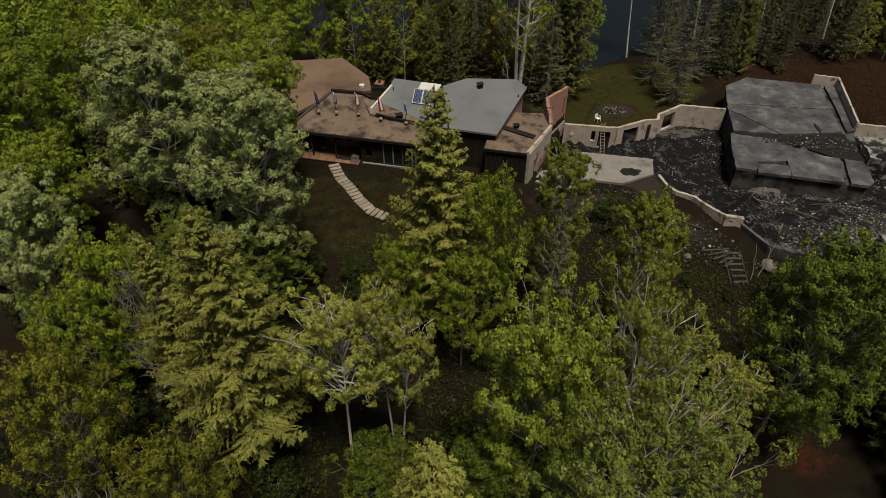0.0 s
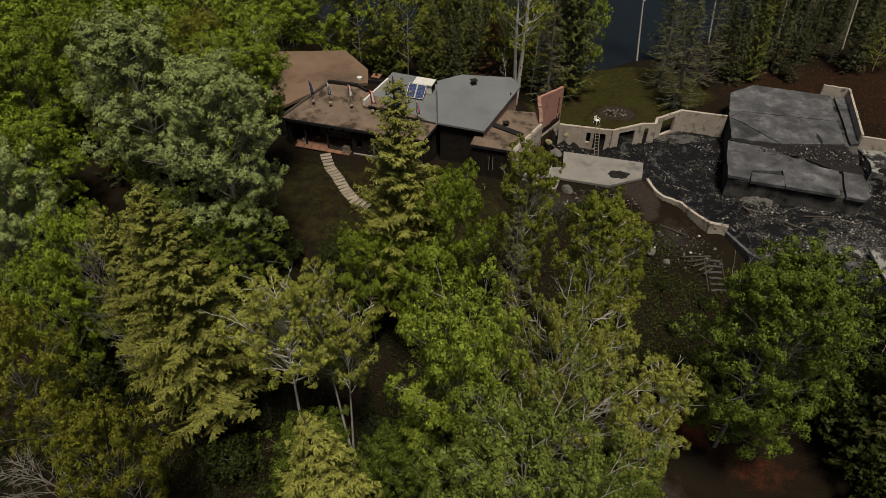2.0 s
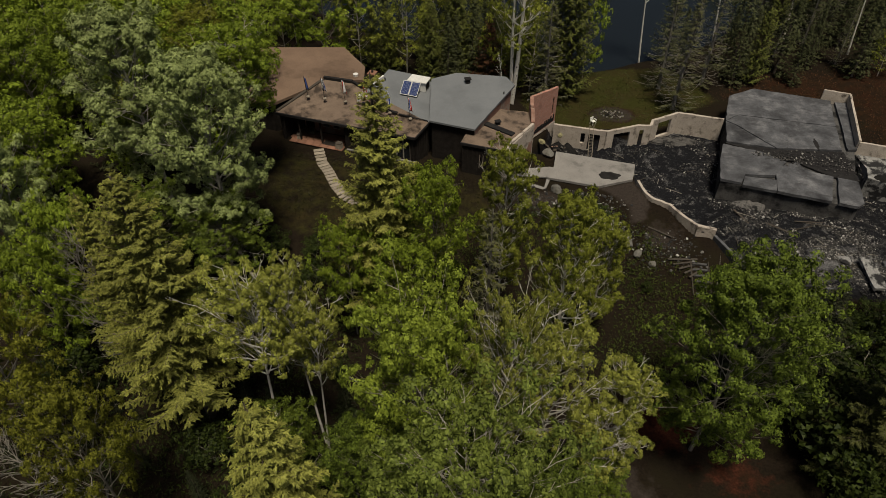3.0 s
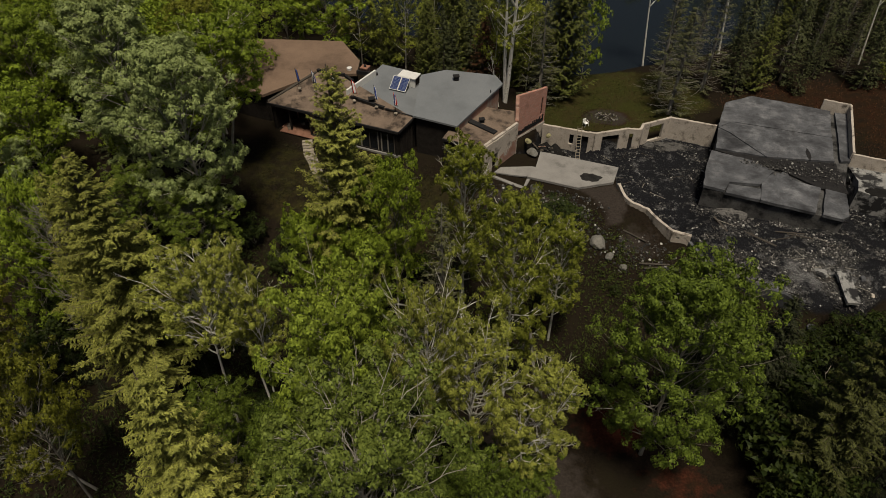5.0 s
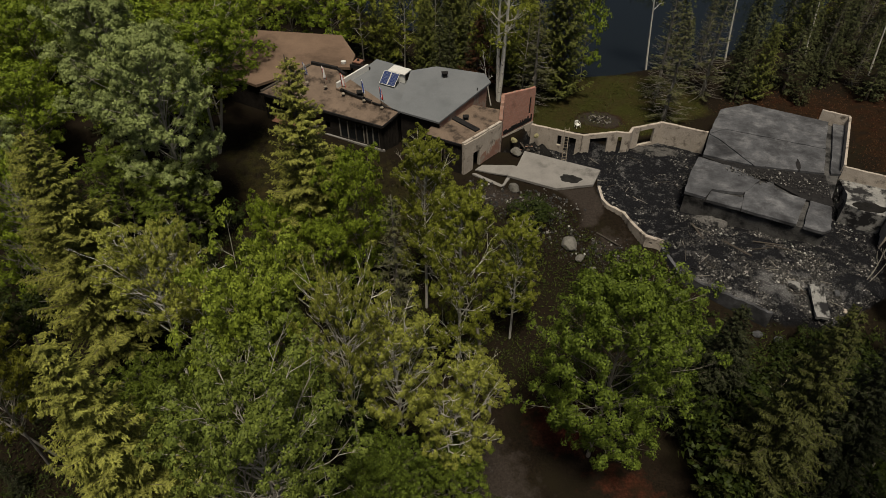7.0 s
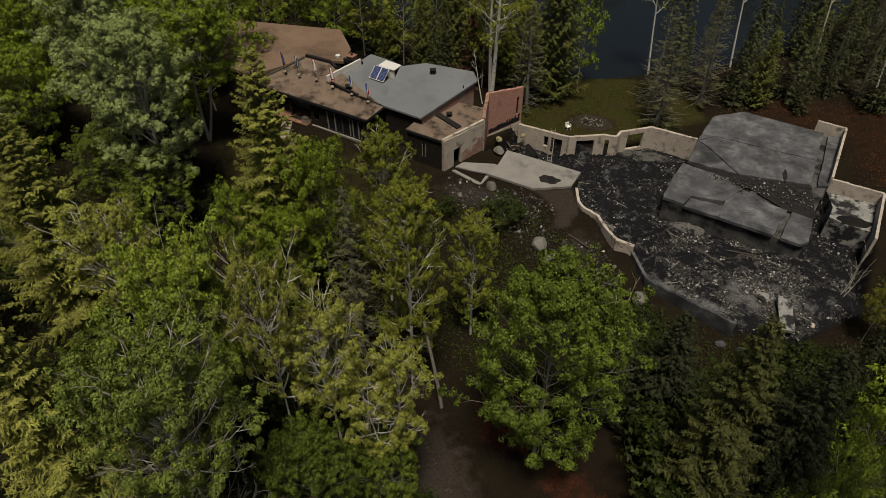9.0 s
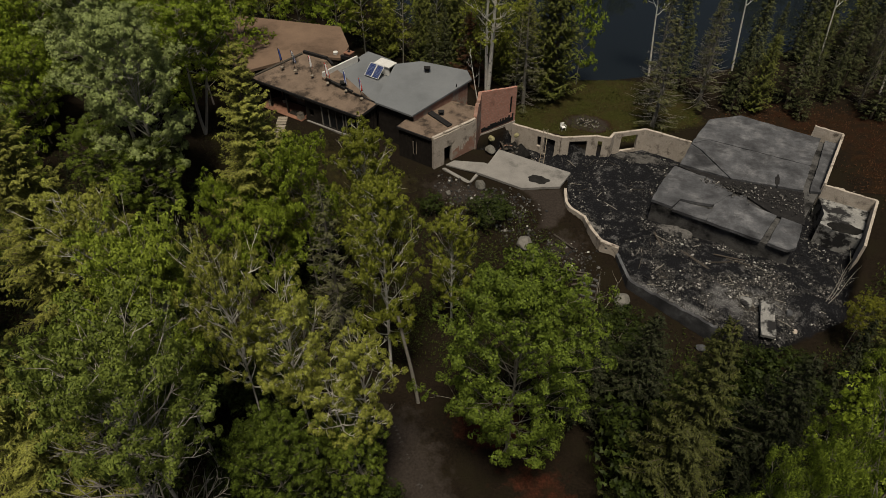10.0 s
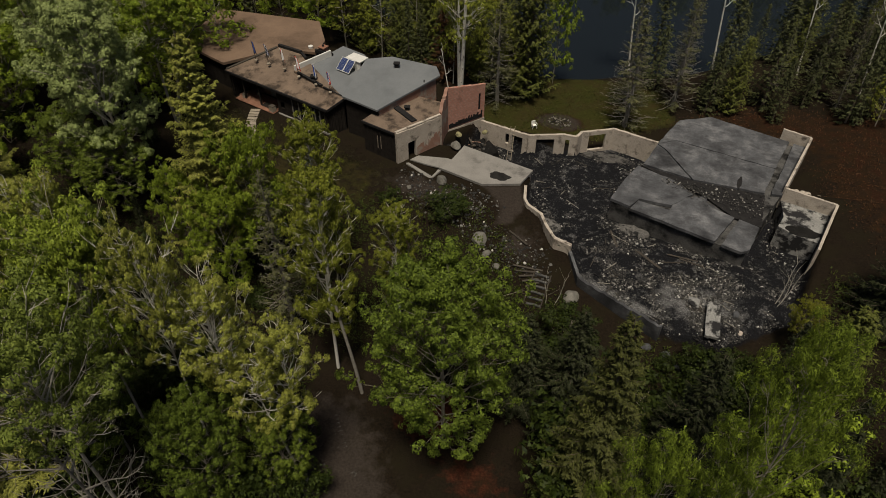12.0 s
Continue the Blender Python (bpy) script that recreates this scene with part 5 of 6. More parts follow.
# deck slab beside the house
DECK = [(10.3, 59.7), (14.8, 61.2), (15.1, 64.3), (23.95, 62.7), (23.4, 59.8), (19.6, 58.1), (14.0, 59.15)]
bm = bmesh.new()
prism(bm, [(x, y, 0.5) for x, y in DECK[1:]], ("to", 0.22))
deck = structure("deck", bm, PLATFORM, "pale grey concrete deck slab with scorch marks", "concrete deck")
bm = bmesh.new()
prism(bm, [(15.2, 64.1, 0.22), (23.8, 62.55, 0.22), (23.25, 59.9, 0.22), (19.6, 58.3, 0.22), (15.0, 59.2, 0.22)], ("to", -3.0))
structure("deck_base", bm, WHITEWASH, "cream concrete wall under the deck slab", "wall")
bm = bmesh.new()
prism(bm, [(10.3, 59.5, 0.34), (10.9, 60.5, 0.40), (14.3, 61.2, 0.47), (14.75, 61.1, 0.49), (14.5, 60.0, 0.49), (13.9, 59.2, 0.46), (12.1, 59.3, 0.38)], 0.16)
t = part("fallen_slab", bm, PLATFORM, None)
tagged(t, "broken concrete slab lying between doorway and deck", "concrete slab")
bm = bmesh.new()
prism(bm, [(10.1, 58.75, 0.30), (10.4, 59.0, 0.30), (13.9, 57.75, 0.12), (13.6, 57.35, 0.10)], 0.45)
bevel(bm, 0.03)
t = part("kerb", bm, PLATFORM, None)
tagged(t, "pale concrete kerb before the doorway", "kerb")
bm = bmesh.new()
prism(bm, [(13.7, 57.4, 0.14), (14.0, 57.7, 0.16), (14.35, 58.9, 0.34), (14.0, 58.95, 0.34)], 0.40)
t = part("kerb", bm, PLATFORM, None)
tagged(t, "pale concrete kerb running up to the deck", "kerb")


def lumpy_disc(x, y, z, rx, ry, height, material, name, label, category, seed):
    bm = bmesh.new()
    rings = [(1.0, 0.0), (0.92, 0.6), (0.6, 1.0), (0.25, 0.85)]
    prev = None
    for k, (s, h) in enumerate(rings):
        ring = []
        for i in range(22):
            a = i * 2 * math.pi / 22
            w = s * (1 + 0.42 * noise.noise(Vector((math.cos(a) * 1.9, math.sin(a) * 1.9, seed))) + 0.12 * noise.noise(Vector((math.cos(a) * 6, math.sin(a) * 6, seed))))
            ring.append(bm.verts.new((x + rx * w * math.cos(a), y + ry * w * math.sin(a), z + height * h * (1 + 0.4 * noise.noise(Vector((a * 2, s * 4, seed)))))))
        if prev:
            for i in range(22):
                bm.faces.new((prev[i], prev[(i + 1) % 22], ring[(i + 1) % 22], ring[i]))
        prev = ring
    bm.faces.new(prev)
    ob = part(name, bm, material, None)
    return tagged(ob, label, category)


lumpy_disc(20.9, 60.2, 0.5, 1.15, 0.7, 0.10, ASH, "ash_mound", "flat dark heap of ash on the deck", "ash", 2.0)

# curved low retaining wall and its end block
RET = [(24.0, 59.8), (24.6, 57.6), (25.2, 56.8), (26.9, 55.9), (27.9, 54.3), (29.2, 52.8)]
for i, (a, b) in enumerate(zip(RET, RET[1:])):
    ruin_wall(f"retaining_wall_{i + 1}", a, b, [(0, 0.45), (1, 0.42)], thick=0.3, ragged=0.06, seed=20 + i, label="low cream retaining wall round the burnt pit")
ruin_wall("retaining_wall_6", (29.2, 52.75), (31.0, 52.4), [(0, 0.42), (1, 0.35)], [(0.5, 0.8, -0.35, -0.1)], thick=0.4, seed=31, label="cream end block of the retaining wall")
ruin_wall("footing_1", (31.0, 52.3), (32.7, 49.2), [(0, -0.35), (1, -0.45)], thick=0.3, seed=32, label="broken concrete footing at the debris edge", material=CONCRETE)
ruin_wall("footing_2", (32.7, 49.2), (41.0, 46.4), [(0, -0.45), (1, -0.9)], thick=0.3, ragged=0.25, seed=33, label="broken concrete footing at the debris edge", material=CONCRETE)

# roof slab of the ruin, cracked into panels
PANELS = {
    "upper": ([(36.0, 73.5), (37.6, 79.6), (41.2, 81.9), (50.3, 79.8), (49.0, 73.5), (37.9, 75.0)], 0.52),
    "middle": ([(36.0, 73.4), (37.9, 74.9), (49.0, 73.4), (48.1, 68.3), (40.7, 67.9), (37.1, 72.6)], 0.50),
    "side": ([(50.85, 79.6), (52.4, 79.4), (49.9, 68.7), (48.8, 68.5)], 0.48),
    "corner": ([(36.0, 73.3), (37.0, 72.5), (40.5, 67.9), (35.2, 68.7)], 0.50),
    "left": ([(34.6, 68.2), (39.3, 66.8), (41.0, 65.2), (39.2, 62.4), (35.9, 62.2), (35.2, 60.6), (33.0, 61.1), (33.6, 64.3)], 0.46),
    "strip": ([(35.8, 62.0), (39.4, 61.6), (38.7, 59.6), (35.2, 60.3)], 0.36),
    "front": ([(39.6, 64.0), (42.4, 65.4), (42.8, 63.8), (45.5, 62.9), (44.0, 58.3), (38.8, 59.5)], 0.42),
    "end": ([(46.0, 62.85), (48.0, 62.3), (47.3, 58.4), (46.5, 57.8), (44.65, 58.15)], 0.38),
}
lumpy_disc(45.5, 69.2, 0.498, 0.26, 1.1, 0.012, BLACK, "soot_patch", "thin black patch of soot on the slab", "soot", 23.0)
slab = tagged(thing("roof_slab", 42, 68, 0), "large cracked grey concrete slab with soot stains", "concrete slab")
for key, (pts, z) in PANELS.items():
    bm = bmesh.new()
    rng = random.Random(key)
    rim = []
    for (ax, ay), (bx, by) in zip(pts, pts[1:] + pts[:1]):
        n = max(1, int(math.hypot(bx - ax, by - ay) / 0.7))
        for i in range(n):
            f = i / n
            rim.append((ax + (bx - ax) * f - 42 + rng.uniform(-0.05, 0.05), ay + (by - ay) * f - 68 + rng.uniform(-0.05, 0.05), z + rng.uniform(-0.01, 0.01)))
    prism(bm, rim, 0.34)
    part("panel", bm, CONCRETE, slab)
bm = bmesh.new()
prism(bm, [(36.2, 73.4, 0.15), (37.8, 79.4, 0.15), (41.2, 81.6, 0.15), (52.2, 79.3, 0.15), (49.8, 68.8, 0.15), (47.8, 62.3, 0.04), (47.1, 58.6, 0.03), (46.4, 58.05, 0.03), (44.3, 58.5, 0.03), (38.9, 59.8, 0.02), (35.3, 60.5, 0.02), (33.15, 61.2, 0.1), (35.05, 68.5, 0.15)], ("to", -3.0))
structure("slab_base", bm, SOOT, "soot-stained concrete walls carrying the roof slab", "wall")
for i, (a, b, tops, z0) in enumerate([((49.3, 80.4), (52.4, 79.8), 1.75, -1.5), ((52.4, 79.8), (50.0, 69.0), 1.6, -1.5), ((50.0, 69.0), (55.1, 68.1), 1.3, -2.5), ((55.1, 68.1), (53.3, 60.1), 1.2, -2.5)]):
    ruin_wall(f"parapet_{i + 1}", a, b, [(0, tops), (1, tops - 0.1)], z0=z0, thick=0.26, seed=40 + i, label="pale concrete parapet wall beside the slab")
bm = bmesh.new()
prism(bm, [(50.0, 68.8, -0.3), (54.9, 68.0, -0.3), (53.7, 62.9, -0.3), (51.5, 63.3, -0.3), (49.9, 64.2, -0.3), (50.4, 66.0, -0.3)], ("to", -3.0))
t = part("floor_slab", bm, SCORCHED, None)
tagged(t, "small pale floor slab strewn with ash", "concrete slab")
lumpy_disc(52.2, 64.2, -0.3, 1.7, 0.9, 0.10, ASH, "ash_mound", "flat dark heap of ash on the floor slab", "ash", 4.0)


# ---- loose things round the ruin ----
def chunk_mesh(seed, material, squash=(1, 1, 0.6)):
    """A broken lump about 1 m across."""
    bm = bmesh.new()
    r = random.Random(seed)
    for _ in range(9):
        bm.verts.new(Vector((r.uniform(-1, 1), r.uniform(-1, 1), r.uniform(-1, 1))).normalized() * r.uniform(0.4, 0.55) * Vector(squash))
    bmesh.ops.convex_hull(bm, input=bm.verts)
    for v in [v for v in bm.verts if not v.link_faces]:
        bm.verts.remove(v)
    me = bpy.data.meshes.new("chunk")
    bm.to_mesh(me)
    bm.free()
    me.materials.append(material)
    return me


def boulder(x, y, s, label, category="boulder", material=None, sink=0.25, flat=0.65, seed=0, z=None):
    bm = bmesh.new()
    bmesh.ops.create_icosphere(bm, subdivisions=3, radius=0.5)
    r = random.Random(seed)
    planes = [(Vector((r.uniform(-1, 1), r.uniform(-1, 1), r.uniform(-0.4, 1))).normalized(), r.uniform(0.32, 0.44)) for _ in range(9)]
    for v in bm.verts:
        for n, d in planes:
            over = v.co.dot(n) - d
            if over > 0:
                v.co -= n * over * 0.9
        v.co *= 1 + 0.08 * noise.noise(v.co * 5 + Vector((seed, 0, 0)))
        v.co = Vector((v.co.x * s, v.co.y * s * 0.8, v.co.z * s * flat))
    ob = part("boulder" if category == "boulder" else category.replace(" ", "_"), bm, material or STONE, None)
    ob.matrix_basis = pose(x, y, (gz(x, y) if z is None else z) + s * flat * (0.5 - sink), 0, 0, r.uniform(0, 360))
    return tagged(ob, label, category)


def plank(x, y, length, width, rz, tilt, label, material=None, z=None, name="plank", category="plank"):
    bm = bmesh.new()
    box(bm, -length / 2, length / 2, -width / 2, width / 2, 0, 0.07)
    for v in bm.verts:
        v.co.z += 0.03 * math.sin(v.co.x)
    ob = part(name, bm, material or TIMBER, None)
    ob.matrix_basis = pose(x, y, (gz(x, y) if z is None else z) + 0.08, 0, tilt, rz)
    return tagged(ob, label, category)


def debris():
    """Burnt rubble: single lumps as parts, and the countless small bits as stuff."""
    heap = tagged(thing("rubble_heap", 40, 53, 0), "field of grey and black burnt rubble", "rubble")
    meshes = [chunk_mesh(i, RUBBLE, (1, r_, h)) for i, (r_, h) in enumerate([(0.8, 0.5), (0.6, 0.35), (1.0, 0.25), (0.5, 0.5), (0.7, 0.2), (0.9, 0.6)])]
    rng = random.Random(77)

    nr = np.random.RandomState(7)
    cx, cy = 15 + nr.rand(500000) * 39, 46 + nr.rand(500000) * 34
    dense = 0.15 + 0.85 * inside(MOUND, cx, cy, 3.0) * (0.35 + 0.65 * np.exp(-(((cx - 43) / 6) ** 2 + ((cy - 51) / 3.4) ** 2)))
    pit = 0.10 + 0.75 * np.exp(-(((cx - 27.3) / 2.2) ** 2 + ((cy - 57.5) / 1.8) ** 2)) + 0.6 * np.exp(-(((cx - 30) / 3) ** 2 + ((cy - 73.2) / 1.2) ** 2)) + 0.7 * np.exp(-(((cx - 17) / 2) ** 2 + ((cy - 67.5) / 2) ** 2))
    dense = np.where(cx < 32, pit, dense) * smooth(-0.35, 0.5, waves(cx, cy, 1.1, 21) + 0.6 * waves(cx, cy, 3.0, 22))
    ok = (inside(BASIN, cx, cy, 0.1) > 0.98) & (inside(SLAB_PLAN, cx, cy, 0.1) < 0.05) & (nr.rand(500000) < dense)
    spots = iter(zip(cx[ok].tolist(), cy[ok].tolist()))

    def spot():
        return next(spots)

    for i in range(280):
        x, y = spot()
        s = 0.12 + 0.40 * rng.random() ** 4
        c = new("chunk", meshes[i % 6])
        c.parent = heap
        c.matrix_basis = pose(x - 40, y - 53, gz(x, y) + s * 0.05, rng.uniform(-30, 30), rng.uniform(-30, 30), rng.uniform(0, 360)) @ Matrix.Diagonal((s, s, s, 1))
    # charred sticks lying across the rubble
    sticks = []
    for i in range(3):
        bm = bmesh.new()
        rod(bm, (-0.5, 0, 0), (0.5, 0.03 * i, 0.02), 0.045, 0.03, 5)
        me = bpy.data.meshes.new("charred_stick")
        bm.to_mesh(me)
        bm.free()
        me.materials.append((TIMBER, BLACK, DEAD_WOOD)[i])
        sticks.append(me)
    for i in range(110):
        x, y = spot()
        ln = 0.5 + 1.6 * rng.random() ** 2
        c = new("charred_stick", sticks[i % 3])
        c.parent = heap
        c.matrix_basis = pose(x - 40, y - 53, gz(x, y) + 0.08, 0, rng.uniform(-9, 9), rng.gauss(-25, 50)) @ Matrix.Diagonal((ln, 1, 1, 1))
    verts, faces = [], []
    for i in range(17000):
        x, y = spot()
        s = 0.022 + 0.11 * rng.random() ** 4
        e = Euler((rng.uniform(-0.6, 0.6), rng.uniform(-0.6, 0.6), rng.uniform(0, 6.3))).to_matrix()
        a, b, c = s * rng.uniform(0.5, 1.6), s * rng.uniform(0.4, 1.0), s * rng.uniform(0.2, 0.6)
        verts.append((x, y, a, b, c, e))
    zs = ground_z(np.array([v[0] for v in verts]), np.array([v[1] for v in verts]))
    out = []
    for (x, y, a, b, c, e), z in zip(verts, zs):
        base = len(out)
        for px, py, pz in ((-a, -b, -c), (a, -b * 0.8, -c), (a * 0.8, b, -c), (-a, b, -c), (-a * 0.7, -b * 0.8, c), (a * 0.8, -b * 0.6, c * 0.8), (a * 0.6, b * 0.8, c), (-a * 0.9, b * 0.6, c * 0.7)):
            out.append(e @ Vector((px, py, pz)) + Vector((x, y, z + 0.05)))
        faces += [tuple(base + k for k in f) for f in ((0, 3, 2, 1), (4, 5, 6, 7), (0, 1, 5, 4), (1, 2, 6, 5), (2, 3, 7, 6), (3, 0, 4, 7))]
    bits = new("fragments", mesh_of("fragments", out, faces, FRAGMENT))
    tagged(bits, "countless small grey, white and black fire fragments", "rubble", kind="stuff")
    # the burnt strip between the slab panels
    verts = []
    for i in range(800):
        t = rng.random() ** 0.8
        x = 37.5 + 11.5 * t
        y = 66.4 + 1.2 * t + rng.gauss(0, 0.25 + 1.1 * t) - 2.2 * t
        if y < 62.6 or y > 68.3:
            continue
        verts.append((x, y))
    out, faces = [], []
    for x, y in verts:
        s = 0.02 + 0.08 * rng.random() ** 3
        e = Euler((rng.uniform(-0.5, 0.5), rng.uniform(-0.5, 0.5), rng.uniform(0, 6.3))).to_matrix()
        base = len(out)
        for px, py, pz in ((-1, -1, -0.5), (1, -0.8, -0.5), (0.8, 1, -0.5), (-1, 1, -0.5), (-0.7, -0.8, 0.5), (0.8, -0.6, 0.4), (0.6, 0.8, 0.5), (-0.9, 0.6, 0.4)):
            out.append(e @ Vector((px * s, py * s, pz * s)) + Vector((x, y, 0.52 + 0.04 * rng.random())))
        faces += [tuple(base + k for k in f) for f in ((0, 3, 2, 1), (4, 5, 6, 7), (0, 1, 5, 4), (1, 2, 6, 5), (2, 3, 7, 6), (3, 0, 4, 7))]
    tagged(new("fragments", mesh_of("fragments", out, faces, FRAGMENT)), "charred fragments between the slab panels", "rubble", kind="stuff")


def fragment_material():
    m, nt, p, _ = nodes_of("mixed fire fragments")
    geo = nt.nodes.new("ShaderNodeNewGeometry")
    col = ramp(nt, geo.outputs["Random Per Island"], [(0.0, (0.008, 0.008, 0.008)), (0.55, (0.022, 0.021, 0.02)), (0.76, (0.07, 0.067, 0.063)), (0.92, (0.15, 0.146, 0.138)), (1.0, (0.42, 0.41, 0.39))])
    link(nt, col, p.inputs["Base Color"])
    p.inputs["Roughness"].default_value = 0.9
    bumped(nt, p, noise_node(nt, coords(nt), 25, 4), 0.5, 0.02)
    return m


FRAGMENT = fragment_material()
debris()
# the burnt fill under the strip
bm = bmesh.new()
prism(bm, [(35.0, 68.5, 0.40), (41.0, 67.7, 0.44), (48.2, 68.0, 0.44), (48.2, 62.4, 0.36), (45.5, 63.0, 0.30), (42.6, 65.2, 0.34), (39.5, 66.6, 0.38)], 0.2)
t = part("burnt_fill", bm, BLACK, None)
tagged(t, "black ash filling the gap between slab panels", "ash")
# dark ash bed on the pit floor
lumpy_disc(27.2, 57.8, gz(27.2, 57.8) - 0.1, 1.6, 1.2, 0.45, RUBBLE, "sand_heap", "pale grey heap of fallen plaster", "plaster heap", 5.0)
lumpy_disc(30.3, 73.0, gz(30.3, 73.0) - 0.1, 3.0, 1.0, 0.5, RUBBLE, "sand_heap", "pale grey heap of fallen plaster", "plaster heap", 7.0)
lumpy_disc(36.0, 58.8, gz(36.0, 58.8) - 0.1, 1.7, 1.0, 0.55, RUBBLE, "brick_heap", "brownish heap of broken bricks", "brick heap", 9.0)
lumpy_disc(15.9, 67.5, gz(15.9, 67.5) - 0.2, 2.0, 2.6, 1.5, ASH, "ash_mound", "sloping heap of burnt debris under the wall", "ash", 11.0)
boulder(14.2, 63.9, 1.5, "rounded grey boulder on the debris", sink=0.2, seed=3, z=0.2)
boulder(13.5, 66.6, 1.0, "dirty yellow lump of burnt insulation", "insulation lump", INSULATION, sink=0.1, flat=0.6, seed=61, z=0.0)
boulder(15.8, 69.6, 0.8, "dirty yellow lump of burnt insulation", "insulation lump", INSULATION, sink=0.1, flat=0.8, seed=62, z=-0.9)
heap_rng = random.Random(8)
for k in range(44):
    a_, r_ = heap_rng.random() * 2 * math.pi, heap_rng.random() ** 0.5
    x_, y_ = 15.7 + 1.9 * r_ * math.cos(a_), 67.4 + 2.4 * r_ * math.sin(a_)
    boulder(x_, y_, 0.22 + 0.4 * heap_rng.random() ** 2, "charred lump of broken wall in the debris", "debris lump", (ASH, RUBBLE, BLACK, TIMBER)[k % 4], sink=0.15, seed=70 + k, z=gz(15.9, 67.5) - 0.2 + 1.42 * min(1.0, 1.75 * (1 - r_)))
for k in range(16):
    a_, r_ = heap_rng.random() * 2 * math.pi, heap_rng.random() ** 0.5
    plank(15.6 + 1.7 * r_ * math.cos(a_), 67.4 + 2.2 * r_ * math.sin(a_), 0.9 + 1.6 * heap_rng.random(), 0.10 + 0.10 * heap_rng.random(), heap_rng.uniform(0, 180), heap_rng.uniform(-28, 28), "charred timber lying in the debris heap", (TIMBER, BLACK, RUST)[k % 3], gz(15.9, 67.5) - 0.1 + 1.5 * min(1.0, 1.6 * (1 - r_)), "charred_timber", "charred timber")
boulder(15.1, 57.3, 1.5, "grey boulder at the foot of the deck", seed=4)
boulder(32.5, 47.6, 1.9, "pale flat-topped boulder beside the footing", seed=5)
boulder(21.9, 50.9, 2.0, "squarish brown-grey boulder in the bushes", seed=6)
boulder(23.2, 49.6, 1.2, "small pale boulder on the slope", seed=7)
boulder(24.6, 48.6, 0.9, "small pale boulder on the slope", seed=8)
boulder(12.2, 55.0, 0.8, "grey boulder at the foot of the deck", seed=9)
for k, (x, y) in enumerate([(43.2, 44.4), (44.6, 43.0), (42.0, 45.2), (46.2, 45.5), (47.0, 50.4), (40.2, 45.4)]):
    boulder(x, y, 0.7 + 0.15 * (k % 3), "pale broken concrete lump below the rubble", "concrete lump", CONCRETE, seed=20 + k)


plank(34.6, 56.4, 2.4, 0.22, -62, 3, "grey charred beam lying in the ash")
plank(38.3, 54.8, 3.4, 0.24, -32, 2, "long grey beam lying on the rubble")
plank(41.5, 56.3, 3.0, 0.14, 5, 4, "thin pale lath on the rubble")
plank(42.4, 55.9, 2.4, 0.12, -12, -3, "thin pale lath on the rubble")
plank(40.6, 55.2, 2.2, 0.12, 24, 3, "thin pale lath on the rubble")
for k in range(5):
    plank(27.6 + 0.28 * k, 49.4 - 0.36 * k, 3.0 - 0.3 * k, 0.2, 8 + 9 * k, 3, "weathered grey board in a loose pile", name="board", category="board")
plank(25.6, 52.4, 2.6, 0.2, -28, 4, "weathered grey board on the bare slope", name="board", category="board")

# fallen concrete beam at the rubble's edge
bm = bmesh.new()
box(bm, -0.62, 0.62, -1.9, 1.9, -0.16, 0.16)
bmesh.ops.subdivide_edges(bm, edges=bm.edges, cuts=4, use_grid_fill=True)
for v in bm.verts:
    v.co.x *= 1 + 0.18 * noise.noise(v.co * 1.7)
    v.co.z += 0.08 * noise.noise(v.co * 2.3 + Vector((4, 0, 0)))
t = part("concrete_beam", bm, SCORCHED, None)
t.matrix_basis = pose(45.1, 48.6, gz(45.1, 48.6) + 0.35, 7, 0, 4)
tagged(t, "pale broken concrete beam sliding off the rubble", "concrete beam")
boulder(43.3, 50.6, 1.5, "large pale slab of fallen plaster", "plaster slab", SCORCHED, sink=0.2, flat=0.35, seed=31)
boulder(47.6, 48.8, 0.7, "white slab of fallen plaster", "plaster slab", WHITEWASH, sink=0.2, flat=0.3, seed=33)
for k in range(9):
    boulder(52.2 + 0.5 * (k % 5) + 0.1 * k, 74.6 + 0.55 * (k // 5) - 0.25 * k, 0.7 + 0.2 * (k % 3), "white fallen render beside the parapet", "render lump", WHITEWASH, sink=0.3, flat=0.35, seed=40 + k)


def ladder():
    ob = tagged(thing("ladder", 19.6, 67.9, -2.7, 12), "pale wooden ladder leaning against the ruin wall", "ladder")
    top = Vector((0.1, 1.5, 3.9))
    for x in (-0.25, 0.25):
        bm = bmesh.new()
        rod(bm, (x, 0, 0), (x + top.x, top.y, top.z), 0.045, 0.04, 6)
        part("rail", bm, FLAGSTONE, ob)
    for i in range(11):
        f = (i + 0.7) / 11.4
        bm = bmesh.new()
        rod(bm, (-0.25 + top.x * f, top.y * f, top.z * f), (0.25 + top.x * f, top.y * f, top.z * f), 0.03, 0.03, 6)
        part("rung", bm, FLAGSTONE, ob)


ladder()


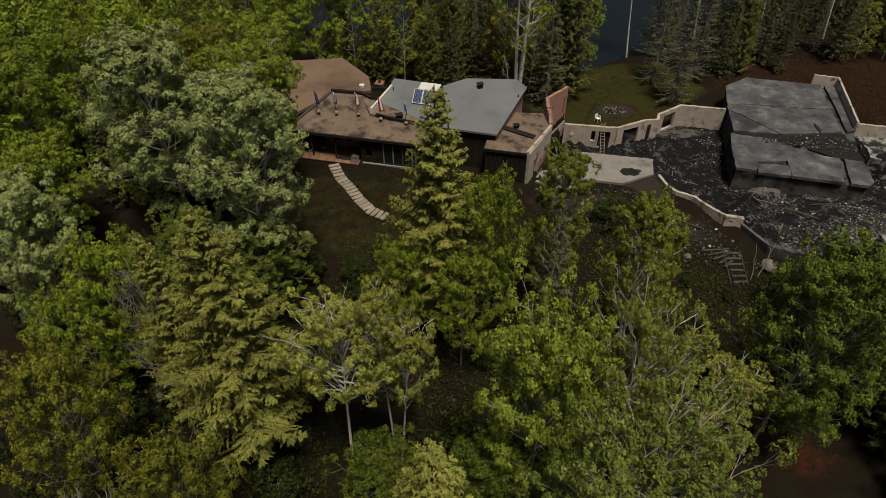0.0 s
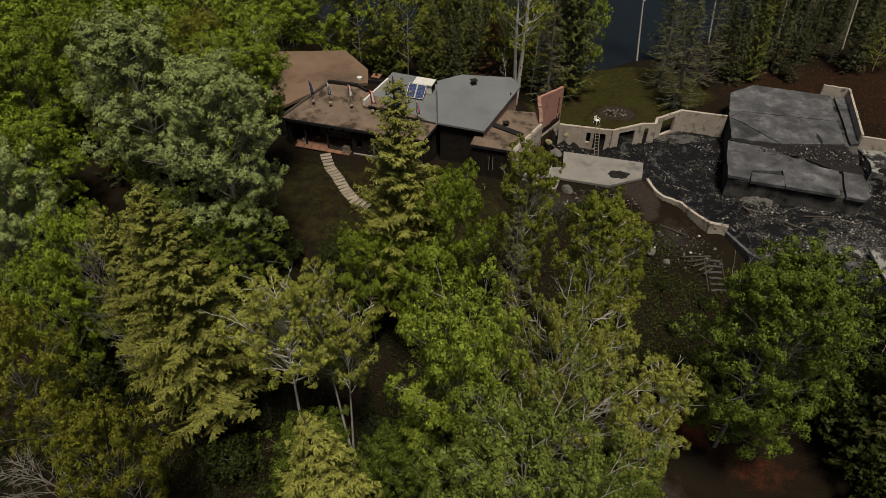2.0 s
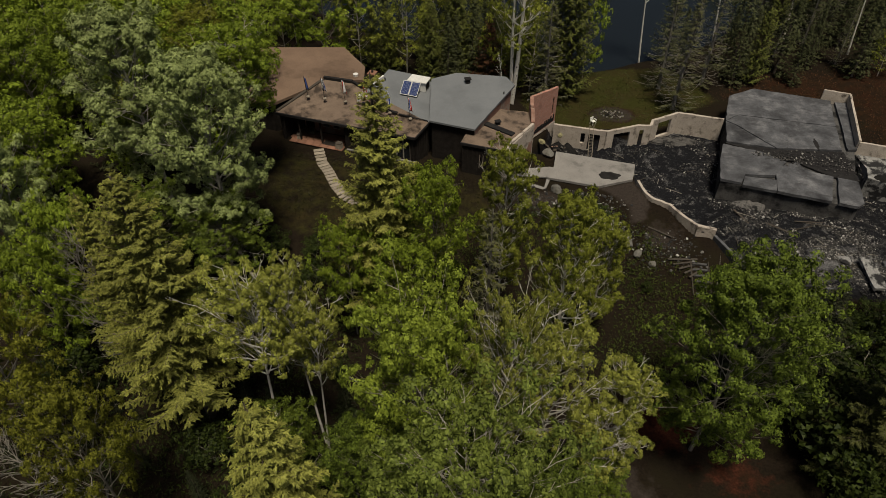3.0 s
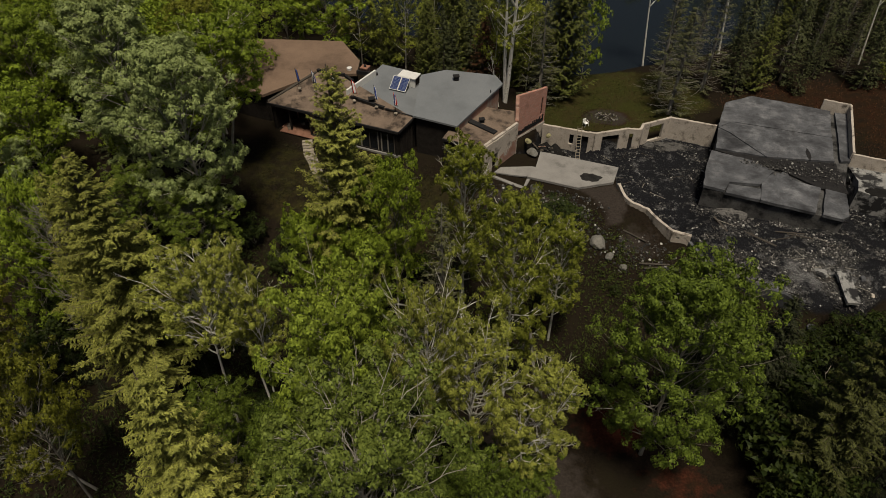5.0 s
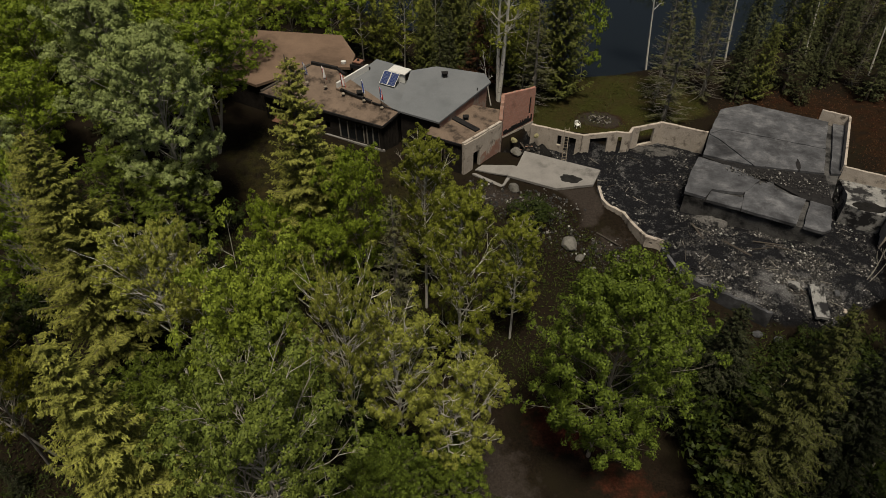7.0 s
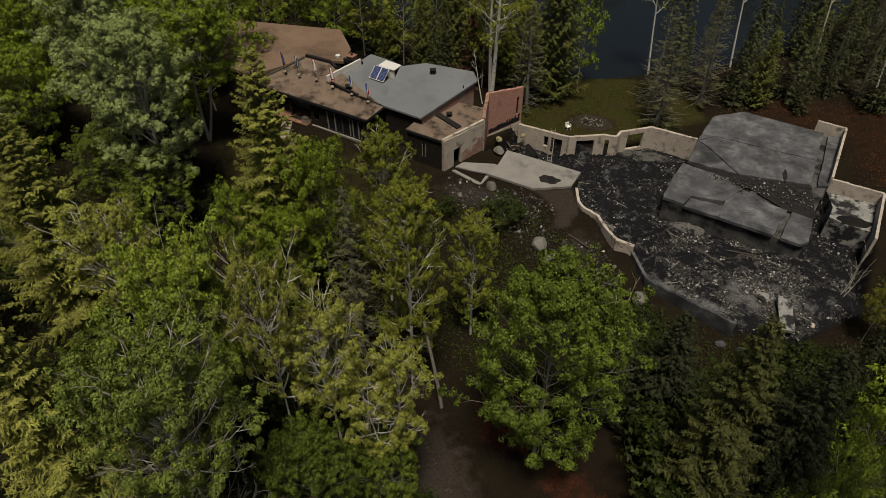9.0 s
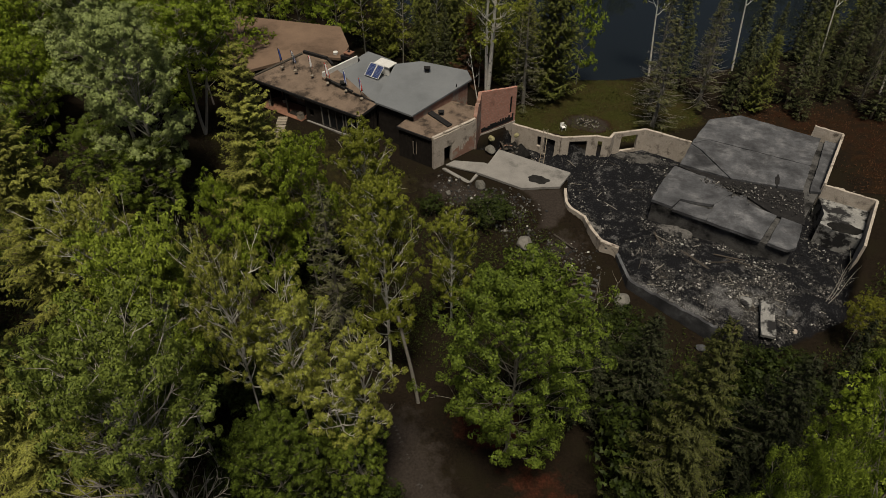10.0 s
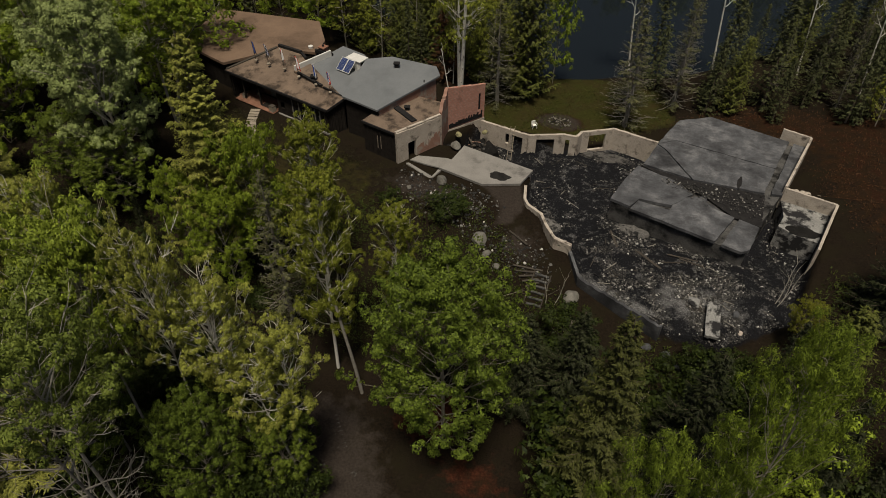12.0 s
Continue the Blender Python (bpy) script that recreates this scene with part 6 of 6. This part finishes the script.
def plastic_chair(x, y, rz):
    ob = tagged(thing("garden_chair", x, y, gz(x, y), rz), "white plastic garden chair by the fire pit", "chair")
    bm = bmesh.new()
    box(bm, -0.27, 0.27, -0.25, 0.25, 0.40, 0.44)
    bevel(bm, 0.015)
    part("seat", bm, PALE_PLASTIC, ob)
    for x0, y0 in ((-0.25, -0.23), (0.25, -0.23), (-0.25, 0.23), (0.25, 0.23)):
        bm = bmesh.new()
        rod(bm, (x0 * 1.15, y0 * 1.15, 0), (x0, y0, 0.42), 0.03, 0.03)
        part("leg", bm, PALE_PLASTIC, ob)
    bm = bmesh.new()
    for i in range(5):
        box(bm, -0.26 + 0.115 * i, -0.20 + 0.115 * i, 0.22, 0.26, 0.44, 0.86, Matrix.Rotation(radians(-8), 4, "X"))
    box(bm, -0.27, 0.27, 0.22, 0.26, 0.82, 0.92, Matrix.Rotation(radians(-8), 4, "X"))
    part("backrest", bm, PALE_PLASTIC, ob)
    for s in (-1, 1):
        bm = bmesh.new()
        box(bm, s * 0.30 - 0.03, s * 0.30 + 0.03, -0.24, 0.20, 0.62, 0.66)
        rod(bm, (s * 0.30, -0.22, 0.42), (s * 0.30, -0.22, 0.63), 0.025)
        part("armrest", bm, PALE_PLASTIC, ob)


plastic_chair(20.4, 75.9, 40)


def fire_pit(x, y):
    z = gz(x, y)
    ob = tagged(thing("fire_pit", x, y, z), "ring of stones with charred logs on bare red soil", "fire pit")
    meshes = [chunk_mesh(200 + i, STONE, (1, 0.8, 0.7)) for i in range(4)]
    rng = random.Random(8)
    for i in range(15):
        a = i * 2 * math.pi / 15
        s = rng.uniform(0.32, 0.5)
        c = new("stone", meshes[i % 4])
        c.parent = ob
        c.matrix_basis = pose(1.45 * math.cos(a), 0.95 * math.sin(a), 0.08, rng.uniform(-15, 15), 0, rng.uniform(0, 360)) @ Matrix.Diagonal((s, s, s, 1))
    for i in range(14):
        bm = bmesh.new()
        a = rng.uniform(0, 6.28)
        c = Vector((rng.uniform(-0.8, 0.8), rng.uniform(-0.5, 0.5), 0.10 + 0.05 * (i % 4)))
        d = Vector((math.cos(a), math.sin(a), rng.uniform(-0.1, 0.2))) * rng.uniform(0.35, 0.8)
        rod(bm, c - d, c + d, 0.06, 0.05, 7)
        part("log", bm, (DEAD_WOOD, BLACK, DEAD_WOOD, TIMBER)[i % 4], ob)


fire_pit(23.1, 78.6)


def slope_stones():
    """Small stones and bits of mortar strewn over the bare slope below the deck."""
    rng = random.Random(41)
    area = [(10.0, 58.2), (13.6, 57.0), (19.6, 57.6), (22.0, 55.6), (22.6, 53.0), (29.0, 51.5), (30.5, 48.5), (25.0, 48.0), (18.0, 52.0), (12.0, 54.0)]
    out, faces = [], []
    for _ in range(4200):
        x, y = rng.uniform(10, 31), rng.uniform(47, 59)
        if inside(area, [x], [y], 1.2)[0] < rng.random():
            continue
        s_ = 0.03 + 0.14 * rng.random() ** 3
        e = Euler((rng.uniform(-0.5, 0.5), rng.uniform(-0.5, 0.5), rng.uniform(0, 6.3))).to_matrix()
        base, z = len(out), gz(x, y) + 0.3 * s_ + 0.03
        for px, py, pz in ((-1, -0.7, -0.5), (1, -0.8, -0.5), (0.8, 0.9, -0.5), (-1, 0.8, -0.5), (-0.6, -0.5, 0.5), (0.6, -0.6, 0.4), (0.5, 0.6, 0.5), (-0.7, 0.5, 0.4)):
            out.append(e @ Vector((px * s_, py * s_, pz * s_)) + Vector((x, y, z)))
        faces += [tuple(base + k for k in f) for f in ((0, 3, 2, 1), (4, 5, 6, 7), (0, 1, 5, 4), (1, 2, 6, 5), (2, 3, 7, 6), (3, 0, 4, 7))]
    tagged(new("stones", mesh_of("stones", out, faces, FRAGMENT)), "small stones and mortar bits on the bare slope", "stones", kind="stuff")


slope_stones()


def stepping_path():
    ob = tagged(thing("stepping_path", -9, 57, 0), "curved path of worn pale stepping stones", "path")
    rng = random.Random(4)
    meshes = []
    for i in range(4):
        bm = bmesh.new()
        box(bm, -0.62, 0.62, -0.24, 0.24, -0.08, 0.06)
        bevel(bm, 0.04)
        for v in bm.verts:
            v.co.x += 0.06 * noise.noise(v.co * 3 + Vector((i * 3.0, 0, 0)))
        me = bpy.data.meshes.new("stone")
        bm.to_mesh(me)
        bm.free()
        me.materials.append(FLAGSTONE)
        meshes.append(me)
    pts = [Vector((-12.4, 62.0)), Vector((-11.4, 59.6)), Vector((-10.1, 57.7)), Vector((-8.9, 55.6)), Vector((-7.6, 53.9)), Vector((-5.6, 52.8))]
    walked, i = 0.0, 0
    for a, b in zip(pts, pts[1:]):
        n = max(1, round((b - a).length / 0.58))
        for k in range(n):
            p = a.lerp(b, k / n)
            s = new("stone", meshes[i % 4])
            s.parent = ob
            ang = math.degrees(math.atan2((b - a).y, (b - a).x)) + 90 + rng.uniform(-6, 6)
            s.matrix_basis = pose(p.x + 9, p.y - 57, gz(p.x, p.y) + 0.03, rng.uniform(-2, 2), rng.uniform(-2, 2), ang)
            i += 1


stepping_path()


def patio():
    ob = tagged(thing("patio", -13, 64, 0), "red-brown paved patio under the porch", "patio", kind="structure")
    bm = bmesh.new()
    box(bm, -0.47, 0.47, -0.47, 0.47, -0.1, 0.0)
    bevel(bm, 0.02)
    me = bpy.data.meshes.new("paver")
    bm.to_mesh(me)
    bm.free()
    me.materials.append(varied_paver)
    poly = [(-16.4, 63.3), (-9.4, 61.6), (-9.3, 65.0), (-15.8, 66.6)]
    for i in range(9):
        for j in range(6):
            x, y = -16.6 + i * 0.96 - 0.1 * j, 62.0 + j * 0.96 - 0.0 * i
            y = y + (-12.5 - x) * 0.21
            if inside(poly, [x], [y], 0.05)[0] > 0.4:
                s = new("paver", me)
                s.parent = ob
                s.matrix_basis = pose(x + 13, y - 64, 0.32, 0, 0, -12)
    bm = bmesh.new()
    prism(bm, [(-16.9, 63.3, 0.25), (-9.3, 61.6, 0.25), (-9.2, 65.1, 0.25), (-15.8, 66.7, 0.25)], ("to", -0.6))
    part("bed", bm, PAVER, ob)
    for x, y, rz, w in ((-15.2, 64.0, 10, 0.5), (-10.0, 62.4, -20, 0.7), (-14.0, 65.2, 30, 0.4)):
        t = tagged(thing("crate", x, y, 0.33, rz), "weathered pale box standing on the patio", "crate")
        bm = bmesh.new()
        box(bm, -w / 2, w / 2, -0.3, 0.3, 0, w)
        bevel(bm, 0.02)
        part("body", bm, FLAGSTONE, t)
        bm = bmesh.new()
        box(bm, -w / 2 - 0.02, w / 2 + 0.02, -0.32, 0.32, w, w + 0.05)
        part("lid", bm, TIMBER, t)
    t = tagged(thing("doormat", -11.0, 63.2, 0.33, -12), "dark flat mat on the patio", "mat")
    bm = bmesh.new()
    box(bm, -1.1, 1.1, -0.45, 0.45, 0, 0.03)
    part("mat", bm, CHARRED, t)


varied_paver = surface("red-brown patio paver", (0.15, 0.075, 0.05), (0.27, 0.14, 0.095), 1.5, 14, bump=0.5, vary=0.35)
patio()


def timber_steps():
    ob = tagged(thing("garden_steps", 29.2, 47.4, 0, 0), "steps of weathered boards down the slope", "steps")
    for i in range(6):
        bm = bmesh.new()
        box(bm, -0.7, 0.7, -0.13, 0.13, -0.12, 0.05)
        bevel(bm, 0.015)
        s = part("tread", bm, SOOT, ob)
        y = 1.6 - 0.62 * i
        s.matrix_basis = pose(0.02 * i, y, gz(29.2, 47.4 + y) + 0.12, 0, 0, 3 * (i % 3) - 3)
    for x in (-0.84, 0.84):
        bm = bmesh.new()
        rod(bm, (x, 1.9, gz(29.2, 49.3) + 0.1), (x, -1.7, gz(29.2, 45.7) + 0.1), 0.07)
        part("stringer", bm, TIMBER, ob)


timber_steps()


def bare_pole():
    z = gz(17.7, 32.5)
    t = tagged(thing("dead_tree", 17.7, 32.5, z), "bare leaning dead tree without branches", "dead tree")
    wood = Soup()
    u = np.linspace(0, 1, 8)
    wood.tube(np.stack([-1.5 * u, 0.3 * u, (5.2 - z) * u], -1) + np.stack([0.06 * np.sin(u * 5), 0 * u, 0 * u], -1), 0.17 - 0.05 * u, 8)
    wood.tube(np.array([(-1.1, 0.22, (5.2 - z) * 0.76), (-0.9, 0.1, (5.2 - z) * 0.78), (-0.75, 0.0, (5.2 - z) * 0.80)]), [0.05, 0.035, 0.02], 5)
    c = new("trunk", wood.mesh("trunk", DEAD_WOOD, True))
    c.parent = t


bare_pole()


def whip(x, y, dx, dy, h, seed):
    r = np.random.RandomState(seed)
    z = gz(x, y)
    t = tagged(thing("bare_sapling", x, y, z), "leaning bare white sapling", "sapling")
    u = np.linspace(0, 1, 7)
    stem = np.stack([dx * u + 0.08 * np.sin(u * 6), dy * u, h * u], -1)

    def limb(name, pts, radii):
        wood = Soup()
        wood.tube(pts, radii, 5)
        new(name, wood.mesh(name, BARK_PALE, True)).parent = t

    limb("stem", stem, 0.032 * (1 - 0.8 * u) + 0.007)
    for k in range(6):
        q = 0.35 + 0.6 * r.rand()
        at = np.array([np.interp(q, u, stem[:, i]) for i in range(3)])
        e = at + np.array([r.randn() * 0.5, r.randn() * 0.5, 0.7 + 0.6 * r.rand()])
        limb("branch", np.stack([at, (at + e) / 2 + 0.06 * r.randn(3), e]), [0.013, 0.010, 0.005])


whip(50.3, 53.4, 0.3, 0.3, 5.5, 1)
whip(50.5, 53.2, 0.9, 0.2, 5.0, 2)
whip(51.0, 54.6, 0.2, 0.4, 4.2, 3)
whip(31.2, 46.6, 0.8, 0.6, 3.6, 4)
whip(30.4, 46.2, -0.3, 0.4, 3.4, 5)


def low_growth():
    """Grass on lawn and yard, and low leafy growth on the slopes."""
    r = np.random.RandomState(9)

    def cover(name, n, box_, poly, size, material, label, height, skip=()):
        x0, x1, y0, y1 = box_
        x, y = x0 + r.rand(n) * (x1 - x0), y0 + r.rand(n) * (y1 - y0)
        ok = inside(poly, x, y, 1.5) > r.rand(n) if poly else np.ones(n, bool)
        for p in skip:
            ok &= inside(p, x, y, 0.5) < 0.3
        ok &= waves(x, y, 0.9, 4) + 0.5 * r.randn(n) > -0.15
        x, y = x[ok], y[ok]
        m = len(x)
        z = ground_z(x, y) + height * r.rand(m)
        s = Soup(3)
        ln = size * (0.5 + r.rand(m))
        s.leaves(np.stack([x, y, z], -1), np.stack([r.randn(m) * 0.8, r.randn(m) * 0.8, 0.8 + 0 * x], -1), r.randn(m, 3) + np.array([0, 0, 1.2]), ln, ln * 0.35)
        ob = new(name, s.mesh(name, material))
        tagged(ob, label, "grass" if name == "grass" else "undergrowth", kind="stuff")

    cover("grass", 26000, (-20, 11, 50, 64), LAWN, 0.22, LEAF["lawn"], "short olive lawn grass before the house", 0.06, [[(-16.9, 63.2), (-9.2, 61.5), (-9, 66), (-16, 67)]])
    cover("grass", 22000, (10, 38, 71, 93), YARD, 0.24, LEAF["grass"], "rough green grass behind the ruin", 0.08, [BASIN])
    cover("undergrowth", 60000, (-10, 36, 32, 55), [(-10, 50), (10, 52), (18, 56), (22, 55), (27, 49), (38, 45), (38, 36), (20, 36), (6, 36), (-10, 42)], 0.24, LEAF["weed"], "low leafy weeds on the shaded slope", 0.4, [RAMP])
    # Added to blacken the gaps between trunks; the shade is in the leaf colour.
    cover("undergrowth", 70000, (-34, 14, 8, 48), [(-34, 48), (-16, 46), (-6, 43), (10, 40), (13, 30), (12, 8), (-34, 8)], 0.30, LEAF["shrub"], "low growth under the trees, shade put into its dark leaves", 0.7)
    cover("undergrowth", 30000, (36, 60, 36, 60), [(38, 46), (47, 45), (53, 50), (55, 58), (60, 58), (60, 36), (38, 36)], 0.26, LEAF["weed"], "low leafy weeds below the rubble", 0.6)
    cover("undergrowth", 22000, (34, 76, 62, 98), RED_YARD, 0.22, LEAF["rust"], "dry rust-brown weeds on the red soil", 0.2)


low_growth()
